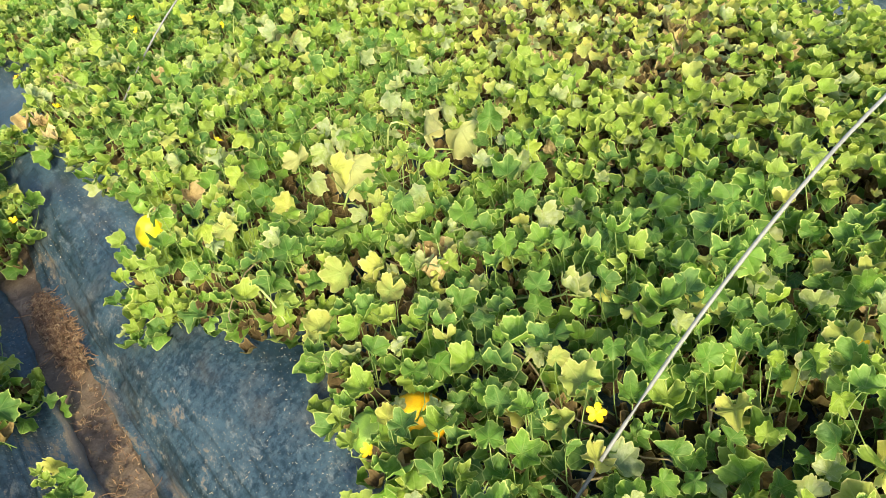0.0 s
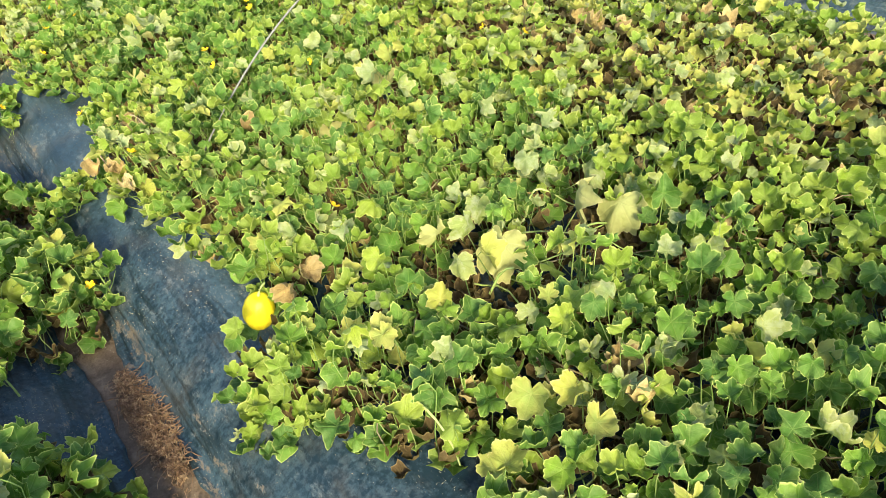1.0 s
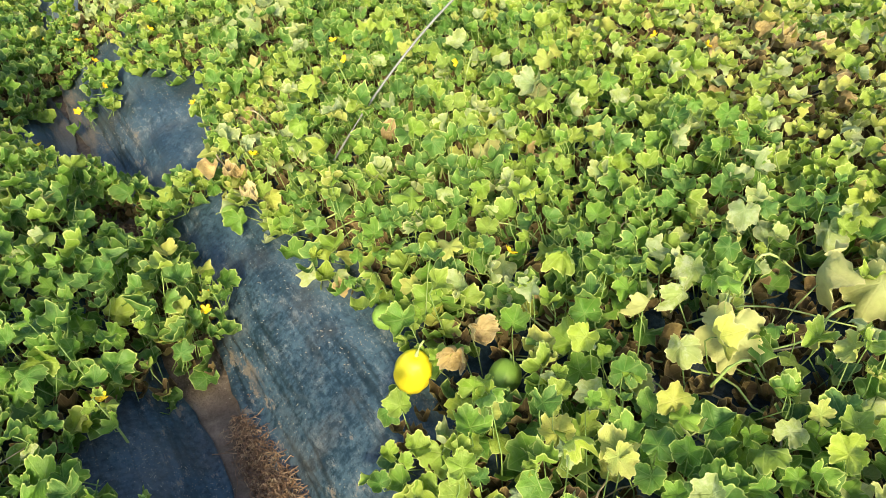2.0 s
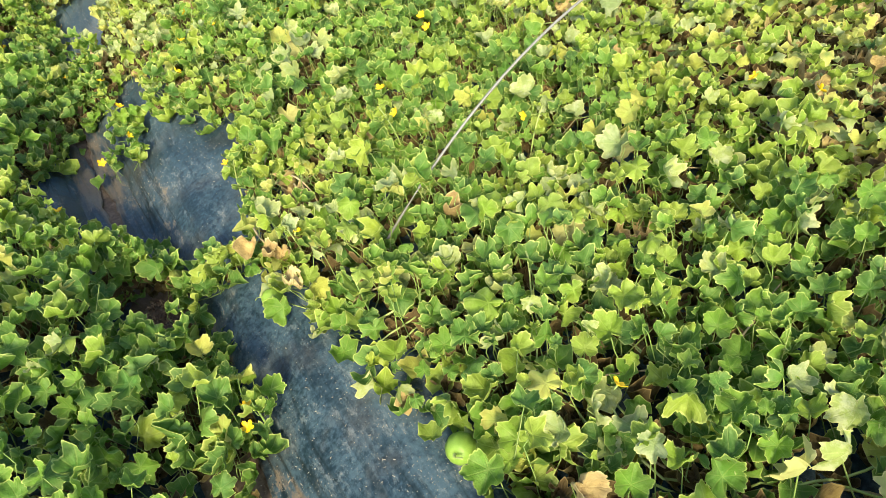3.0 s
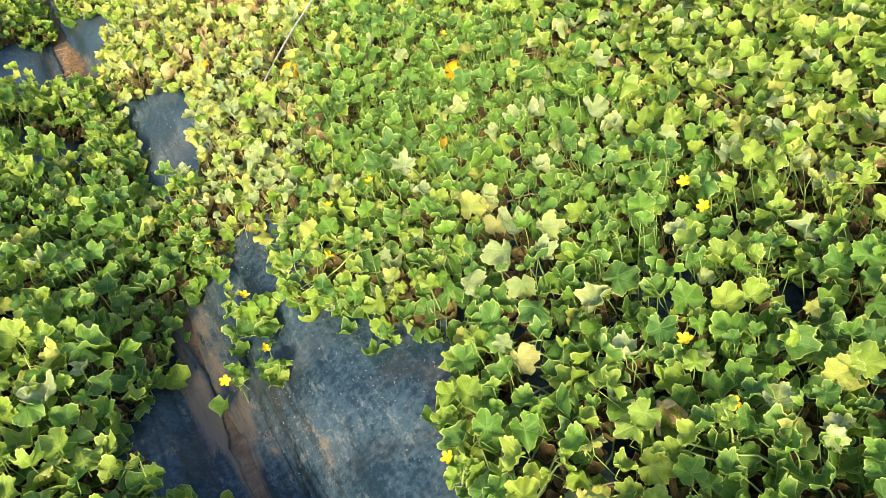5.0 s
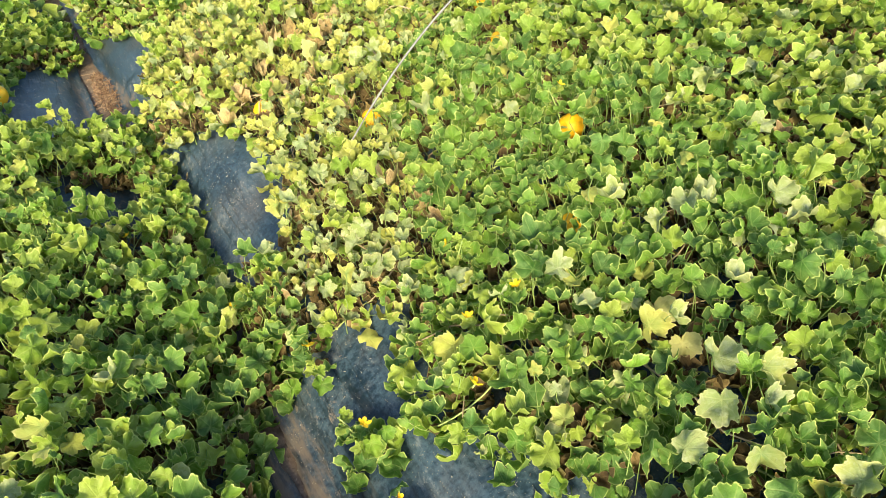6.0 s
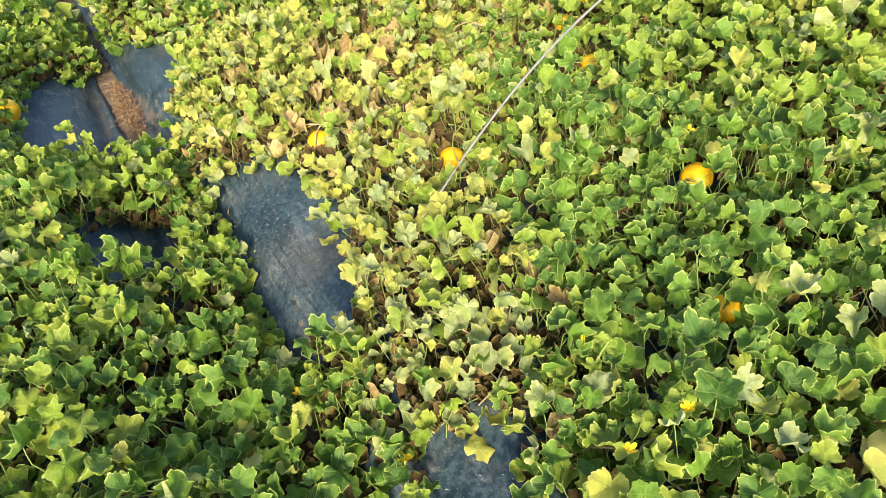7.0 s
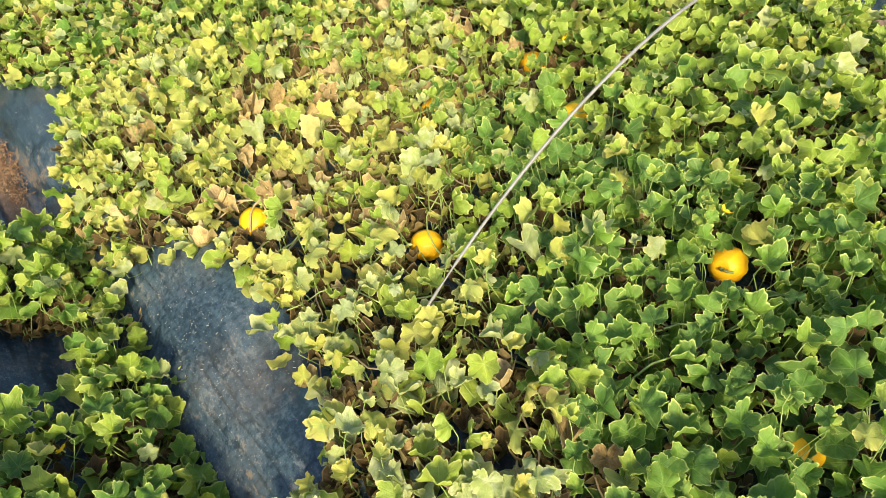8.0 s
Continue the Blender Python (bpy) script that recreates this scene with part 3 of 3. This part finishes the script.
YELLOW = ((0.532, 1.128, 0.11), (0.599, 1.083, 0.09), (0.577, 1.002, 0.09), (0.772, 1.484, 0.11), (0.903, 5.092, 0.08), (1.264, 2.58, 0.09))
DRY = ((0.398, 1.841, 0.085), (0.468, 1.86, 0.09), (0.771, 1.1, 0.09), (0.503, 1.276, 0.07), (0.451, 3.1, 0.08), (0.416, 3.013, 0.08), (0.72, 3.164, 0.09),
    (0.77, 6.107, 0.12), (0.832, 5.957, 0.11), (0.558, 5.932, 0.08), (0.534, 5.729, 0.09), (0.636, 4.754, 0.08), (0.614, 4.583, 0.08),
    (0.597, 5.71, 0.08), (0.666, 4.733, 0.08), (1.249, 5.697, 0.1), (0.279, 2.872, 0.07), (0.28, 2.729, 0.07), (0.299, 2.85, 0.06), (2.423, 2.022, 0.1),
    (2.272, 1.813, 0.1), (2.255, 1.377, 0.1), (1.122, 5.789, 0.08), (0.748, 1.081, 0.08))
FLOWER_AT = ((0.339, 0.772, 0.14), (0.647, 0.487, 0.2), (1.076, 0.252, 0.2), (0.827, 3.209, 0.2), (0.32, 3.345, 0.14), (0.353, 2.869, 0.14),
    (0.025, 2.5, 0.14), (0.619, 1.943, 0.2), (-0.266, 2.267, 0.14), (1.723, 2.325, 0.2), (0.789, 3.051, 0.2), (1.166, 3.474, 0.2),
    (0.041, 2.545, 0.14), (1.659, 2.485, 0.2), (0.541, 4.416, 0.2), (-0.197, 3.675, 0.14), (-0.015, 4.058, 0.1), (1.055, 2.771, 0.2),
    (0.126, 4.52, 0.14), (0.136, 4.2, 0.14), (0.374, 4.05, 0.16), (0.115, 4.0, 0.12))
FLOWER_ALSO = ((0.45, 4.182, 0.2), (0.59, 4.175, 0.2), (0.005, 4.903, 0.14), (1.229, 4.788, 0.2), (1.14, 5.199, 0.2), (1.563, 5.61, 0.2),
    (0.268, 6.251, 0.14), (-0.191, 5.46, 0.14), (1.204, 3.572, 0.2))
FLOWER_AT = FLOWER_AT + FLOWER_ALSO

# ---- the plants ----
CROWNS = [(x, -0.6 + 0.78 * i + (0.39 if x > 1.3 else 0.0)) for x in (0.72, 1.75, -0.85) for i in range(12)]


def crown_of(x, y):
    best = None
    for k, (cx, cy) in enumerate(CROWNS):
        if (x > FURROW) == (cx > FURROW):
            d = (x - cx) ** 2 + (y - cy) ** 2
            if best is None or d < best[0]:
                best = (d, k)
    return best[1]


def canopy(x, y, d):
    """Height of the foliage above the soil."""
    full = 0.20 + 0.06 * noise.noise((x * 2.2, y * 2.2, 0.5)) + 0.10 * noise.noise((x * 7, y * 7, 1.5))
    return max(0.05, full * min(1.0, 0.35 + max(d, 0) / 0.16))


def leaf_pose(x, y, z, size, r, tilt, heading=None):
    lean, turned = radians(tilt), r.uniform(0, 2 * math.pi)
    heading = turned if heading is None else heading
    turn = Matrix.Rotation(heading, 4, "Z") @ Matrix.Rotation(lean, 4, "Y") @ Matrix.Rotation(radians(r.gauss(0, 16)), 4, "X")
    return Matrix.Translation((x, y, z)) @ turn @ Matrix.Scale(size, 4) @ Matrix.Translation((-0.35, 0, -0.08))


plants = []
for k, (cx, cy) in enumerate(CROWNS):
    p = new("melon_plant", None)
    p.matrix_world = pose(cx, cy, float(bed_height(cx, cy)) + 0.008)
    e = sum(ailing(cx + dx, cy + dy) for dx in (-0.3, 0, 0.3) for dy in (-0.3, 0, 0.3)) / 9
    words = "sprawling melon plant with yellowing mildewed leaves and dry stems" if e > 0.45 else "sprawling melon plant with some pale ailing leaves on black film" if e > 0.25 else "sprawling melon plant with dense lobed green leaves on black film"
    plants.append(tagged(p, words, "melon plant", group="melon plants in the beds"))

rng = random.Random(5)
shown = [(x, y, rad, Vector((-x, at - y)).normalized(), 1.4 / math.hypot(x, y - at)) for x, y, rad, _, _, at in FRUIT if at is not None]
# hanging leaves are cleared a little towards the camera
marks = [(x - 0.035, y - 0.025, s * 0.52) for x, y, s, _ in HANGING] + [(x, y, s * 0.42) for some in (CREAM, PALE, YELLOW) for x, y, s in some] + [(x, y, 0.025) for x, y, _ in FLOWER_AT] + [(0.398, 1.82, 0.055), (0.463, 1.84, 0.055), (0.472, 1.77, 0.05), (0.423, 3.03, 0.055), (0.55, 5.71, 0.05), (0.48, 5.66, 0.04)]


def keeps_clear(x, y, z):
    """Whether a leaf may grow here: none that would hide shown fruit or large leaves from the camera."""
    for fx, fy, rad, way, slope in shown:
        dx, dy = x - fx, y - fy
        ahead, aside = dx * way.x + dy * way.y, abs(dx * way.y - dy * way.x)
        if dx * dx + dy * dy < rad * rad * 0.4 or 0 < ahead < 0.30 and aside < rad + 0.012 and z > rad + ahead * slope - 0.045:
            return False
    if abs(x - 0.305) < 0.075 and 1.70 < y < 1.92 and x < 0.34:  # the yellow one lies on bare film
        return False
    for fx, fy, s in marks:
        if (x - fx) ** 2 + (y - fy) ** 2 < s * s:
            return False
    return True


stalks = {k: ([], []) for k in range(len(CROWNS))}


def add_stalk(k, m, size, root, r):
    """A thin stalk from its root up to the blade at the pose m."""
    base = plants[k].matrix_world.translation
    top, back = m @ Vector((0.01, 0, -0.01)), m.to_3x3() @ Vector((-1, 0, -0.35))
    root = Vector(root)
    bend = top + back * 0.42 + Vector((0, 0, -0.15 * (top.z - root.z)))
    low = root.lerp(bend, 0.45) + Vector((r.uniform(-0.008, 0.008), r.uniform(-0.008, 0.008), 0))
    thick = 0.0008 + 0.015 * size
    verts, faces = stalks[k]
    v, f = tube([p - base for p in (top, top.lerp(bend, 0.55) + Vector((0, 0, 0.1 * size)), bend, low, root)], (thick * 0.75, thick * 0.85, thick * 0.9, thick, thick * 1.1), 4)
    faces += [tuple(i + len(verts) for i in t) for t in f]
    verts += v


def add_leaf(x, y, z, size, tone, tilt, r, pick=None, heading=None, root=None):
    k = crown_of(x, y)
    me = r.choice(pick or LEAF_MESH[tone])
    m = leaf_pose(x, y, z, size, r, tilt, heading)
    if root is None:  # towards the plant's middle, away from the bare film
        way = Vector((inside(x + 0.03, y) - inside(x - 0.03, y), inside(x, y + 0.03) - inside(x, y - 0.03)))
        far = (r.uniform(0.03, 0.07) if inside(x, y) < 0.08 else r.uniform(0.0, 0.04)) / max(way.length, 1e-3)
        spread = 0.02 if inside(x, y) < 0.08 else 0.06
        rx, ry = x + way.x * far + r.uniform(-spread, spread), y + way.y * far + r.uniform(-spread, spread)
        root = (rx, ry, float(bed_height(rx, ry)) + 0.016)
    add_stalk(k, m, size, root, r)
    return part("leaf", me, plants[k], plants[k].matrix_world.inverted() @ m)


lower = {k: [] for k in range(len(CROWNS))}
STEP = 0.0465
for iy in range(int(8.6 / STEP)):
    for ix in range(int(3.75 / STEP)):
        x = -0.95 + STEP * (ix + 0.5 * (iy % 2)) + rng.uniform(-0.024, 0.024)
        y = -0.15 + STEP * iy + rng.uniform(-0.024, 0.024)
        d = inside(x, y) - 0.012 + 0.03 * noise.noise((x * 9, y * 9, 5.0))
        if d < 0:
            continue
        g, h = float(bed_height(x, y)), canopy(x, y, d)
        z = g + h * rng.uniform(0.70, 1.12)
        for n in range(2):
            lx, ly = x + rng.uniform(-0.04, 0.04), y + rng.uniform(-0.04, 0.04)
            lz = h * rng.uniform(0.15, 0.68)
            # over half forced to dark green, painting shade into the lower layer
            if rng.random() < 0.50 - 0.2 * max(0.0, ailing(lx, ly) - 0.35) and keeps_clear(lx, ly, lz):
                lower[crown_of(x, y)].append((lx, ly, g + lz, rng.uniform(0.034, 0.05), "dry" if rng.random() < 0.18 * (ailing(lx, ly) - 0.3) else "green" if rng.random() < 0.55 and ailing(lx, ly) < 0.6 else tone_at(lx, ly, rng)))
        # dead leaves low down, dark enough to paint shade under the canopy
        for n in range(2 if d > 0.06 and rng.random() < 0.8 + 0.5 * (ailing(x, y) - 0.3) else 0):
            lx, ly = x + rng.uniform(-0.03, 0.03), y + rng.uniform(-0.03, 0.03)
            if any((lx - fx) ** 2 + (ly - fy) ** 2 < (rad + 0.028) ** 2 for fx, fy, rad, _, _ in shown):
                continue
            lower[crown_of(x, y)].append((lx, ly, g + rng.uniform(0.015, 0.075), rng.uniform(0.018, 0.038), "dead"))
        e = ailing(x, y)
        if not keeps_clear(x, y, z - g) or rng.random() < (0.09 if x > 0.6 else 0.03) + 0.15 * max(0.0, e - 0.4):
            continue
        size = rng.choice((0.022, 0.029, 0.034, 0.038, 0.041, 0.045, 0.051)) * rng.uniform(0.9, 1.12) * (1.04 if x < 0 else 0.9 if y < 2.2 else 0.94)
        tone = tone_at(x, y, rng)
        if e > 0.45:
            size *= 0.88
        if tone == "dry":
            z -= 0.09 * h / 0.2
            size *= 0.75
        if -0.6 < x < 1.55 and 0.05 < y < 7.0:
            if e > 0.4 and rng.random() < 0.72:  # limp, curled blades
                add_leaf(x, y, z, size, tone, rng.gauss(10, 45), rng, CURLED_MESH.get(tone))
            elif rng.random() < 0.5:  # blades raised at the tip
                add_leaf(x, y, z, size, tone, rng.gauss(-36, 26), rng, heading=rng.gauss(0.95, 1.0))
            else:
                add_leaf(x, y, z, size, tone, rng.gauss(14, 46), rng)
        else:
            lower[crown_of(x, y)].append((x, y, z, size, tone))

for tone, some, lift in (("cream", CREAM, 0.11), ("pale", PALE, 0.2), ("yellow", YELLOW, 0.2), ("dry", DRY, 0.12)):
    for x, y, s in some:
        ob = add_leaf(x, y, float(bed_height(x, y)) + lift, s * (0.44 if tone == "pale" else 0.47), tone, rng.gauss(38, 18), rng, BIG_MESH.get(tone), rng.gauss(-2.0, 0.7))
        tagged(ob, {"cream": "large bleached cream-yellow leaf", "pale": "large pale mildewed leaf", "yellow": "large yellow leaf", "dry": "shrivelled brown leaf"}[tone])

for x, y, s, tone in HANGING:
    ob = add_leaf(x, y, float(bed_height(x, y)) + 0.18, s * (0.47 if tone == "cream" else 0.4), tone, rng.gauss(50, 14), rng, DRAPED_MESH[tone], rng.gauss(-2.5, 0.6))
    tagged(ob, "large bleached cream leaf hanging limp" if tone == "cream" else "large pale leaf hanging limp")

# leaves that lean over the fruit at the edge: x, y, height, tone
for x, y, lift, tone in ((0.343, 1.98, 0.15, "green"), (0.413, 2.085, 0.11, "green"), (0.40, 2.03, 0.09, "light"), (0.438, 2.135, 0.14, "light"), (0.25, 1.69, 0.10, "light"), (0.20, 1.66, 0.08, "light"), (0.25, 2.78, 0.09, "light"), (0.225, 2.74, 0.06, "green")):
    add_leaf(x, y, float(bed_height(x, y)) + lift, 0.05, tone, rng.gauss(10, 15), rng, heading=rng.gauss(-2.2, 0.5))

for x, y, lift in FLOWER_AT:
    k = crown_of(x, y)
    m = plants[k].matrix_world.inverted() @ Matrix.Translation((x, y, float(bed_height(x, y)) + lift + 0.005)) @ pose(0, 0, 0, rng.gauss(0, 25), rng.gauss(0, 25), rng.uniform(0, 360)) @ Matrix.Scale(rng.uniform(0.014, 0.0185), 4)
    part("flower", rng.choice(FLOWERS), plants[k], m, "open yellow five-petalled flower")


def joined(name, rows, shapes, origin, r):
    """Many leaves in one mesh, each an island of its own, with one material a tone."""
    tones = sorted({row[4] for row in rows})
    slots = [LEAF[tone] for tone in tones]
    vs, ts, fl, rm, ms, n = [], [], [], [], [], 0
    for x, y, z, size, tone in rows:
        v, t, f, q = r.choice(WITHERED if tone in ("dry", "dead") else shapes)
        m = np.array(leaf_pose(x - origin[0], y - origin[1], z - origin[2], size, r, r.gauss(0, 30)))
        vs.append(v @ m[:3, :3].T + m[:3, 3])
        ts.append(t + n)
        fl.append(f)
        rm.append(q)
        ms.append(np.full(len(t), tones.index(tone)))
        n += len(v)
    return mesh_from(name, np.concatenate(vs), np.concatenate(ts), np.concatenate(fl), np.concatenate(rm), slots, np.concatenate(ms))


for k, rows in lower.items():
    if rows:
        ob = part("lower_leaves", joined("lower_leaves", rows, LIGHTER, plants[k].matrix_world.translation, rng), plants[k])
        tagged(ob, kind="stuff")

# vines that run over the film from each crown
for k, (cx, cy) in enumerate(CROWNS):
    base = plants[k].matrix_world.translation
    sick = ailing(cx, cy)
    for n in range(24):
        a = 2 * math.pi * (n + rng.uniform(-0.3, 0.3)) / 24
        x, y, pts = cx, cy, []
        for i in range(17):
            lift = 0.02 + (0.02 + 0.02 * (n % 4)) * min(i, 6) / 6 + rng.uniform(-0.008, 0.012)
            pts.append((x - base.x, y - base.y, float(bed_height(x, y)) + lift - base.z if i else 0.0))
            a += rng.uniform(-0.5, 0.5)
            x, y = x + 0.043 * math.cos(a), y + 0.043 * math.sin(a)
            if inside(x, y) < 0.04 or 0.03 < x < 0.51 and 1.62 < y < 2.07:
                break
        if len(pts) > 2:
            part("vine", tube_mesh("vine", pts, [0.0031 - 0.0001 * i for i in range(len(pts))], DRY_STEM if rng.random() < 0.14 + 0.5 * sick else STEM, 5), plants[k])

# runners that show over the leaves, and dry stems: ends, height, whether dry
RUNNERS = ((0.418, 1.351, 0.387, 1.174, 0.18, False), (0.726, 2.409, 0.667, 2.199, 0.19, False), (1.012, 1.629, 1.151, 1.535, 0.19, False),
    (0.973, 1.444, 1.21, 1.418, 0.16, False), (0.749, 1.492, 0.875, 1.395, 0.16, False), (0.458, 3.086, 0.399, 2.962, 0.15, True),
    (0.426, 3.093, 0.377, 2.979, 0.13, True), (0.278, 3.047, 0.299, 2.913, 0.13, True), (0.475, 3.049, 0.407, 3.002, 0.16, True),
    (0.445, 3.111, 0.456, 2.949, 0.17, True), (0.386, 3.075, 0.466, 2.99, 0.14, True), (1.149, 5.929, 1.305, 5.701, 0.18, True),
    (0.93, 5.705, 0.951, 5.373, 0.17, True), (0.418, 5.868, 0.586, 5.699, 0.12, True), (0.459, 5.716, 0.609, 5.794, 0.13, True),
    (0.525, 5.924, 0.501, 5.685, 0.12, True), (0.636, 4.787, 0.593, 4.552, 0.13, True), (0.371, 4.831, 0.432, 4.586, 0.13, True))
for x0, y0, x1, y1, h, dry in RUNNERS:
    k = crown_of(x0, y0)
    base, pts = plants[k].matrix_world.translation, []
    for i in range(9):
        u = i / 8
        x, y = x0 + (x1 - x0) * u + 0.012 * math.sin(5 * u + x0 * 9), y0 + (y1 - y0) * u + 0.01 * math.sin(4 * u + y0 * 7)
        pts.append((x - base.x, y - base.y, float(bed_height(x, y)) + h * (0.55 + 0.45 * math.sin(math.pi * min(u * 1.2, 1) ** 0.7)) - base.z))
    part("runner", tube_mesh("runner", pts, [0.0036 - 0.0002 * i for i in range(9)], DRY_STEM if dry else STEM, 6), plants[k], label="dry tan stem" if dry else "pale green runner")

# upright young shoots with small leaves and a bud at the tip: x, y, height
SHOOTS = ((-0.195, 3.617, 0.2), (-0.261, 3.765, 0.16), (-0.166, 1.332, 0.15), (-0.263, 2.244, 0.16), (0.065, 2.52, 0.17), (-0.348, 5.472, 0.24),
    (-0.332, 5.751, 0.2), (0.117, 4.243, 0.15), (0.127, 4.462, 0.14), (0.028, 4.915, 0.17), (1.057, 2.76, 0.22), (0.789, 3.035, 0.24),
    (1.22, 4.779, 0.23), (0.59, 4.166, 0.22), (0.542, 4.407, 0.22), (0.325, 3.325, 0.16), (0.358, 2.867, 0.17), (1.136, 5.182, 0.23),
    (-0.422, 4.182, 0.2), (-0.03, 3.292, 0.2))
for x, y, h in SHOOTS:
    k = crown_of(x, y)
    base, r = plants[k].matrix_world.translation, random.Random(int(x * 1000) + int(y * 100))
    lean, way = r.uniform(0.05, 0.35), r.uniform(0, 6.28)
    pts = []
    for i in range(7):
        u = i / 6
        pts.append((x + lean * h * u * u * math.cos(way), y + lean * h * u * u * math.sin(way), float(bed_height(x, y)) + 0.012 + h * u))
    part("shoot", tube_mesh("shoot", [(a - base.x, b - base.y, c - base.z) for a, b, c in pts], [0.0034 - 0.0003 * i for i in range(7)], STEM, 6), plants[k], label="upright young green shoot")
    for i in range(5):
        a, b, c = pts[2 + i]
        size = 0.036 - 0.0045 * i
        turn = 2.4 * i + way
        add_leaf(a + size * math.cos(turn), b + size * math.sin(turn), c + 0.4 * size, size, "light" if i > 1 else "green", r.gauss(-8, 14), r, heading=turn, root=(a, b, c - 0.01))

for k, (verts, faces) in stalks.items():
    if verts:
        me = bpy.data.meshes.new("stalk")
        me.from_pydata(verts, [], faces)
        me.polygons.foreach_set("use_smooth", [True] * len(faces))
        me.materials.append(STALK)
        tagged(part("stalk", me, plants[k], label="thin green leaf stalks, curved"), kind="stuff")

# the beds farther off, past counting
rows = []
for i in range(41000):
    x, y = rng.uniform(-6, 5.9), rng.uniform(-2.5, 11.5)
    if -0.95 < x < 2.8 and -0.15 < y < 8.45:
        continue
    d = inside(x, y)
    if d > 0:
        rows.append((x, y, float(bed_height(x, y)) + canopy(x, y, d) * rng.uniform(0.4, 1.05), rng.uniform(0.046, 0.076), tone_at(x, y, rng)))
far = new("melon_foliage", joined("melon_foliage", rows, COARSE, (0, 0, 0), rng))
tagged(far, "dense green melon foliage over the neighbouring beds", "melon plants", kind="stuff")


# ---- hoops over the bed ----
def tunnel_hoop(y, base, height):
    pts = []
    for i in range(41):
        u = -1 + i / 20
        x = 1.5 + 1.05 * u
        pts.append((x - 1.5, -0.10 * (x - 0.62), base + height * (1 - u * u)))
    pts = [(pts[0][0] - 0.06, pts[0][1], base - 0.16), *pts, (pts[-1][0] + 0.06, pts[-1][1], base - 0.16)]
    ob = new("tunnel_hoop", tube_mesh("tunnel_hoop", pts, [0.0036] * len(pts), ROD, 8))
    ob.matrix_world = pose(1.5, y, 0)
    tagged(ob, "thin weathered grey hoop arched over the melon bed", "hoop", group="hoops over the bed")


tunnel_hoop(0.44, 0.15, 0.66)
tunnel_hoop(2.70, 0.20, 0.64)
tunnel_hoop(5.05, 0.34, 0.62)
tunnel_hoop(7.42, 0.36, 0.62)


# ---- straw and litter in the furrow ----
def straw_heap(name, cx, cy, rx, ry, count, seed, label, high=0.03):
    r = random.Random(seed)
    verts, faces = [], []
    for _ in range(count):
        a, q = r.uniform(0, 6.28), math.sqrt(r.random())
        x, y = cx + rx * q * math.cos(a), cy + ry * q * math.sin(a)
        z = float(bed_height(x, y)) + 0.010 + high * (1 - q) * r.random()
        way, long, turn = r.uniform(0, 6.28), 0.008 + 0.032 * r.random() ** 2 + (0.07 if r.random() < 0.06 else 0.0), r.uniform(-0.7, 0.7)
        pts = []
        for i in range(6):
            pts.append((x, y, z + r.uniform(-0.004, 0.008) + high * 0.25 * math.sin(i * 0.6)))
            turn += r.uniform(-0.6, 0.6)
            x, y, way = x + long / 5 * math.cos(way), y + long / 5 * math.sin(way), way + turn
        v, f = tube(pts, [r.uniform(0.0005, 0.0017)] * 6, 3)
        faces += [tuple(i + len(verts) for i in t) for t in f]
        verts += v
    me = bpy.data.meshes.new(name)
    me.from_pydata(verts, [], faces)
    me.materials.append(STRAW)
    tagged(new(name, me), label, "straw", kind="stuff")


straw_heap("straw", -0.03, 2.0, 0.045, 0.24, 1300, 31, "tangled dry straw and roots in the furrow", 0.022)
straw_heap("straw", -0.05, 1.42, 0.05, 0.36, 150, 32, "thin dry straw scattered over furrow soil", 0.006)
straw_heap("straw", -0.03, 7.15, 0.05, 0.34, 700, 33, "dry straw lying in the furrow", 0.02)
straw_heap("straw", -0.06, 5.85, 0.045, 0.10, 110, 34, "small tuft of dry straw in the furrow", 0.02)
straw_heap("straw", -0.06, 3.1, 0.055, 0.16, 330, 35, "dry straw lying under the leaves", 0.015)


def litter():
    """Crumbs of straw, soil and dry leaf on the film."""
    r = random.Random(77)
    verts, faces = [], []
    for _ in range(42000):
        x, y = r.uniform(-0.5, 0.6), r.uniform(0.3, 7.6)
        heap = max(math.exp(-((x - hx) / rx) ** 2 - ((y - hy) / ry) ** 2) for hx, hy, rx, ry in ((0.23, 5.6, 0.09, 0.28), (0.33, 1.13, 0.12, 0.2), (0.22, 0.97, 0.13, 0.2), (0.27, 2.48, 0.07, 0.3), (0.34, 3.72, 0.12, 0.2), (0.23, 4.44, 0.08, 0.1)))
        if noise.noise((x * 4, y * 4, 8.0)) + 0.8 * heap < r.uniform(0.0, 0.85):
            continue
        z, a, s = float(bed_height(x, y)) + 0.018, r.uniform(0, 6.28), 0.0005 + 0.0017 * r.random() ** 4
        long = s * r.uniform(0.7, 2.4)
        c, q = math.cos(a), math.sin(a)
        n = len(verts)
        for u, v, w in ((-1, -0.4, 0), (1, -0.3, 0), (0.8, 0.4, 0.2), (-0.9, 0.3, 0.3), (0, 0, 0.8)):
            verts.append((x + long * u * c - s * v * q, y + long * u * q + s * v * c, z + 0.0025 * w))
        faces += [(n, n + 1, n + 4), (n + 1, n + 2, n + 4), (n + 2, n + 3, n + 4), (n + 3, n, n + 4)]
    me = bpy.data.meshes.new("litter")
    me.from_pydata(verts, [], faces)
    me.materials.append(CRUMB)
    tagged(new("litter", me), "pale crumbs of straw and soil on the film", "litter", kind="stuff")


litter()
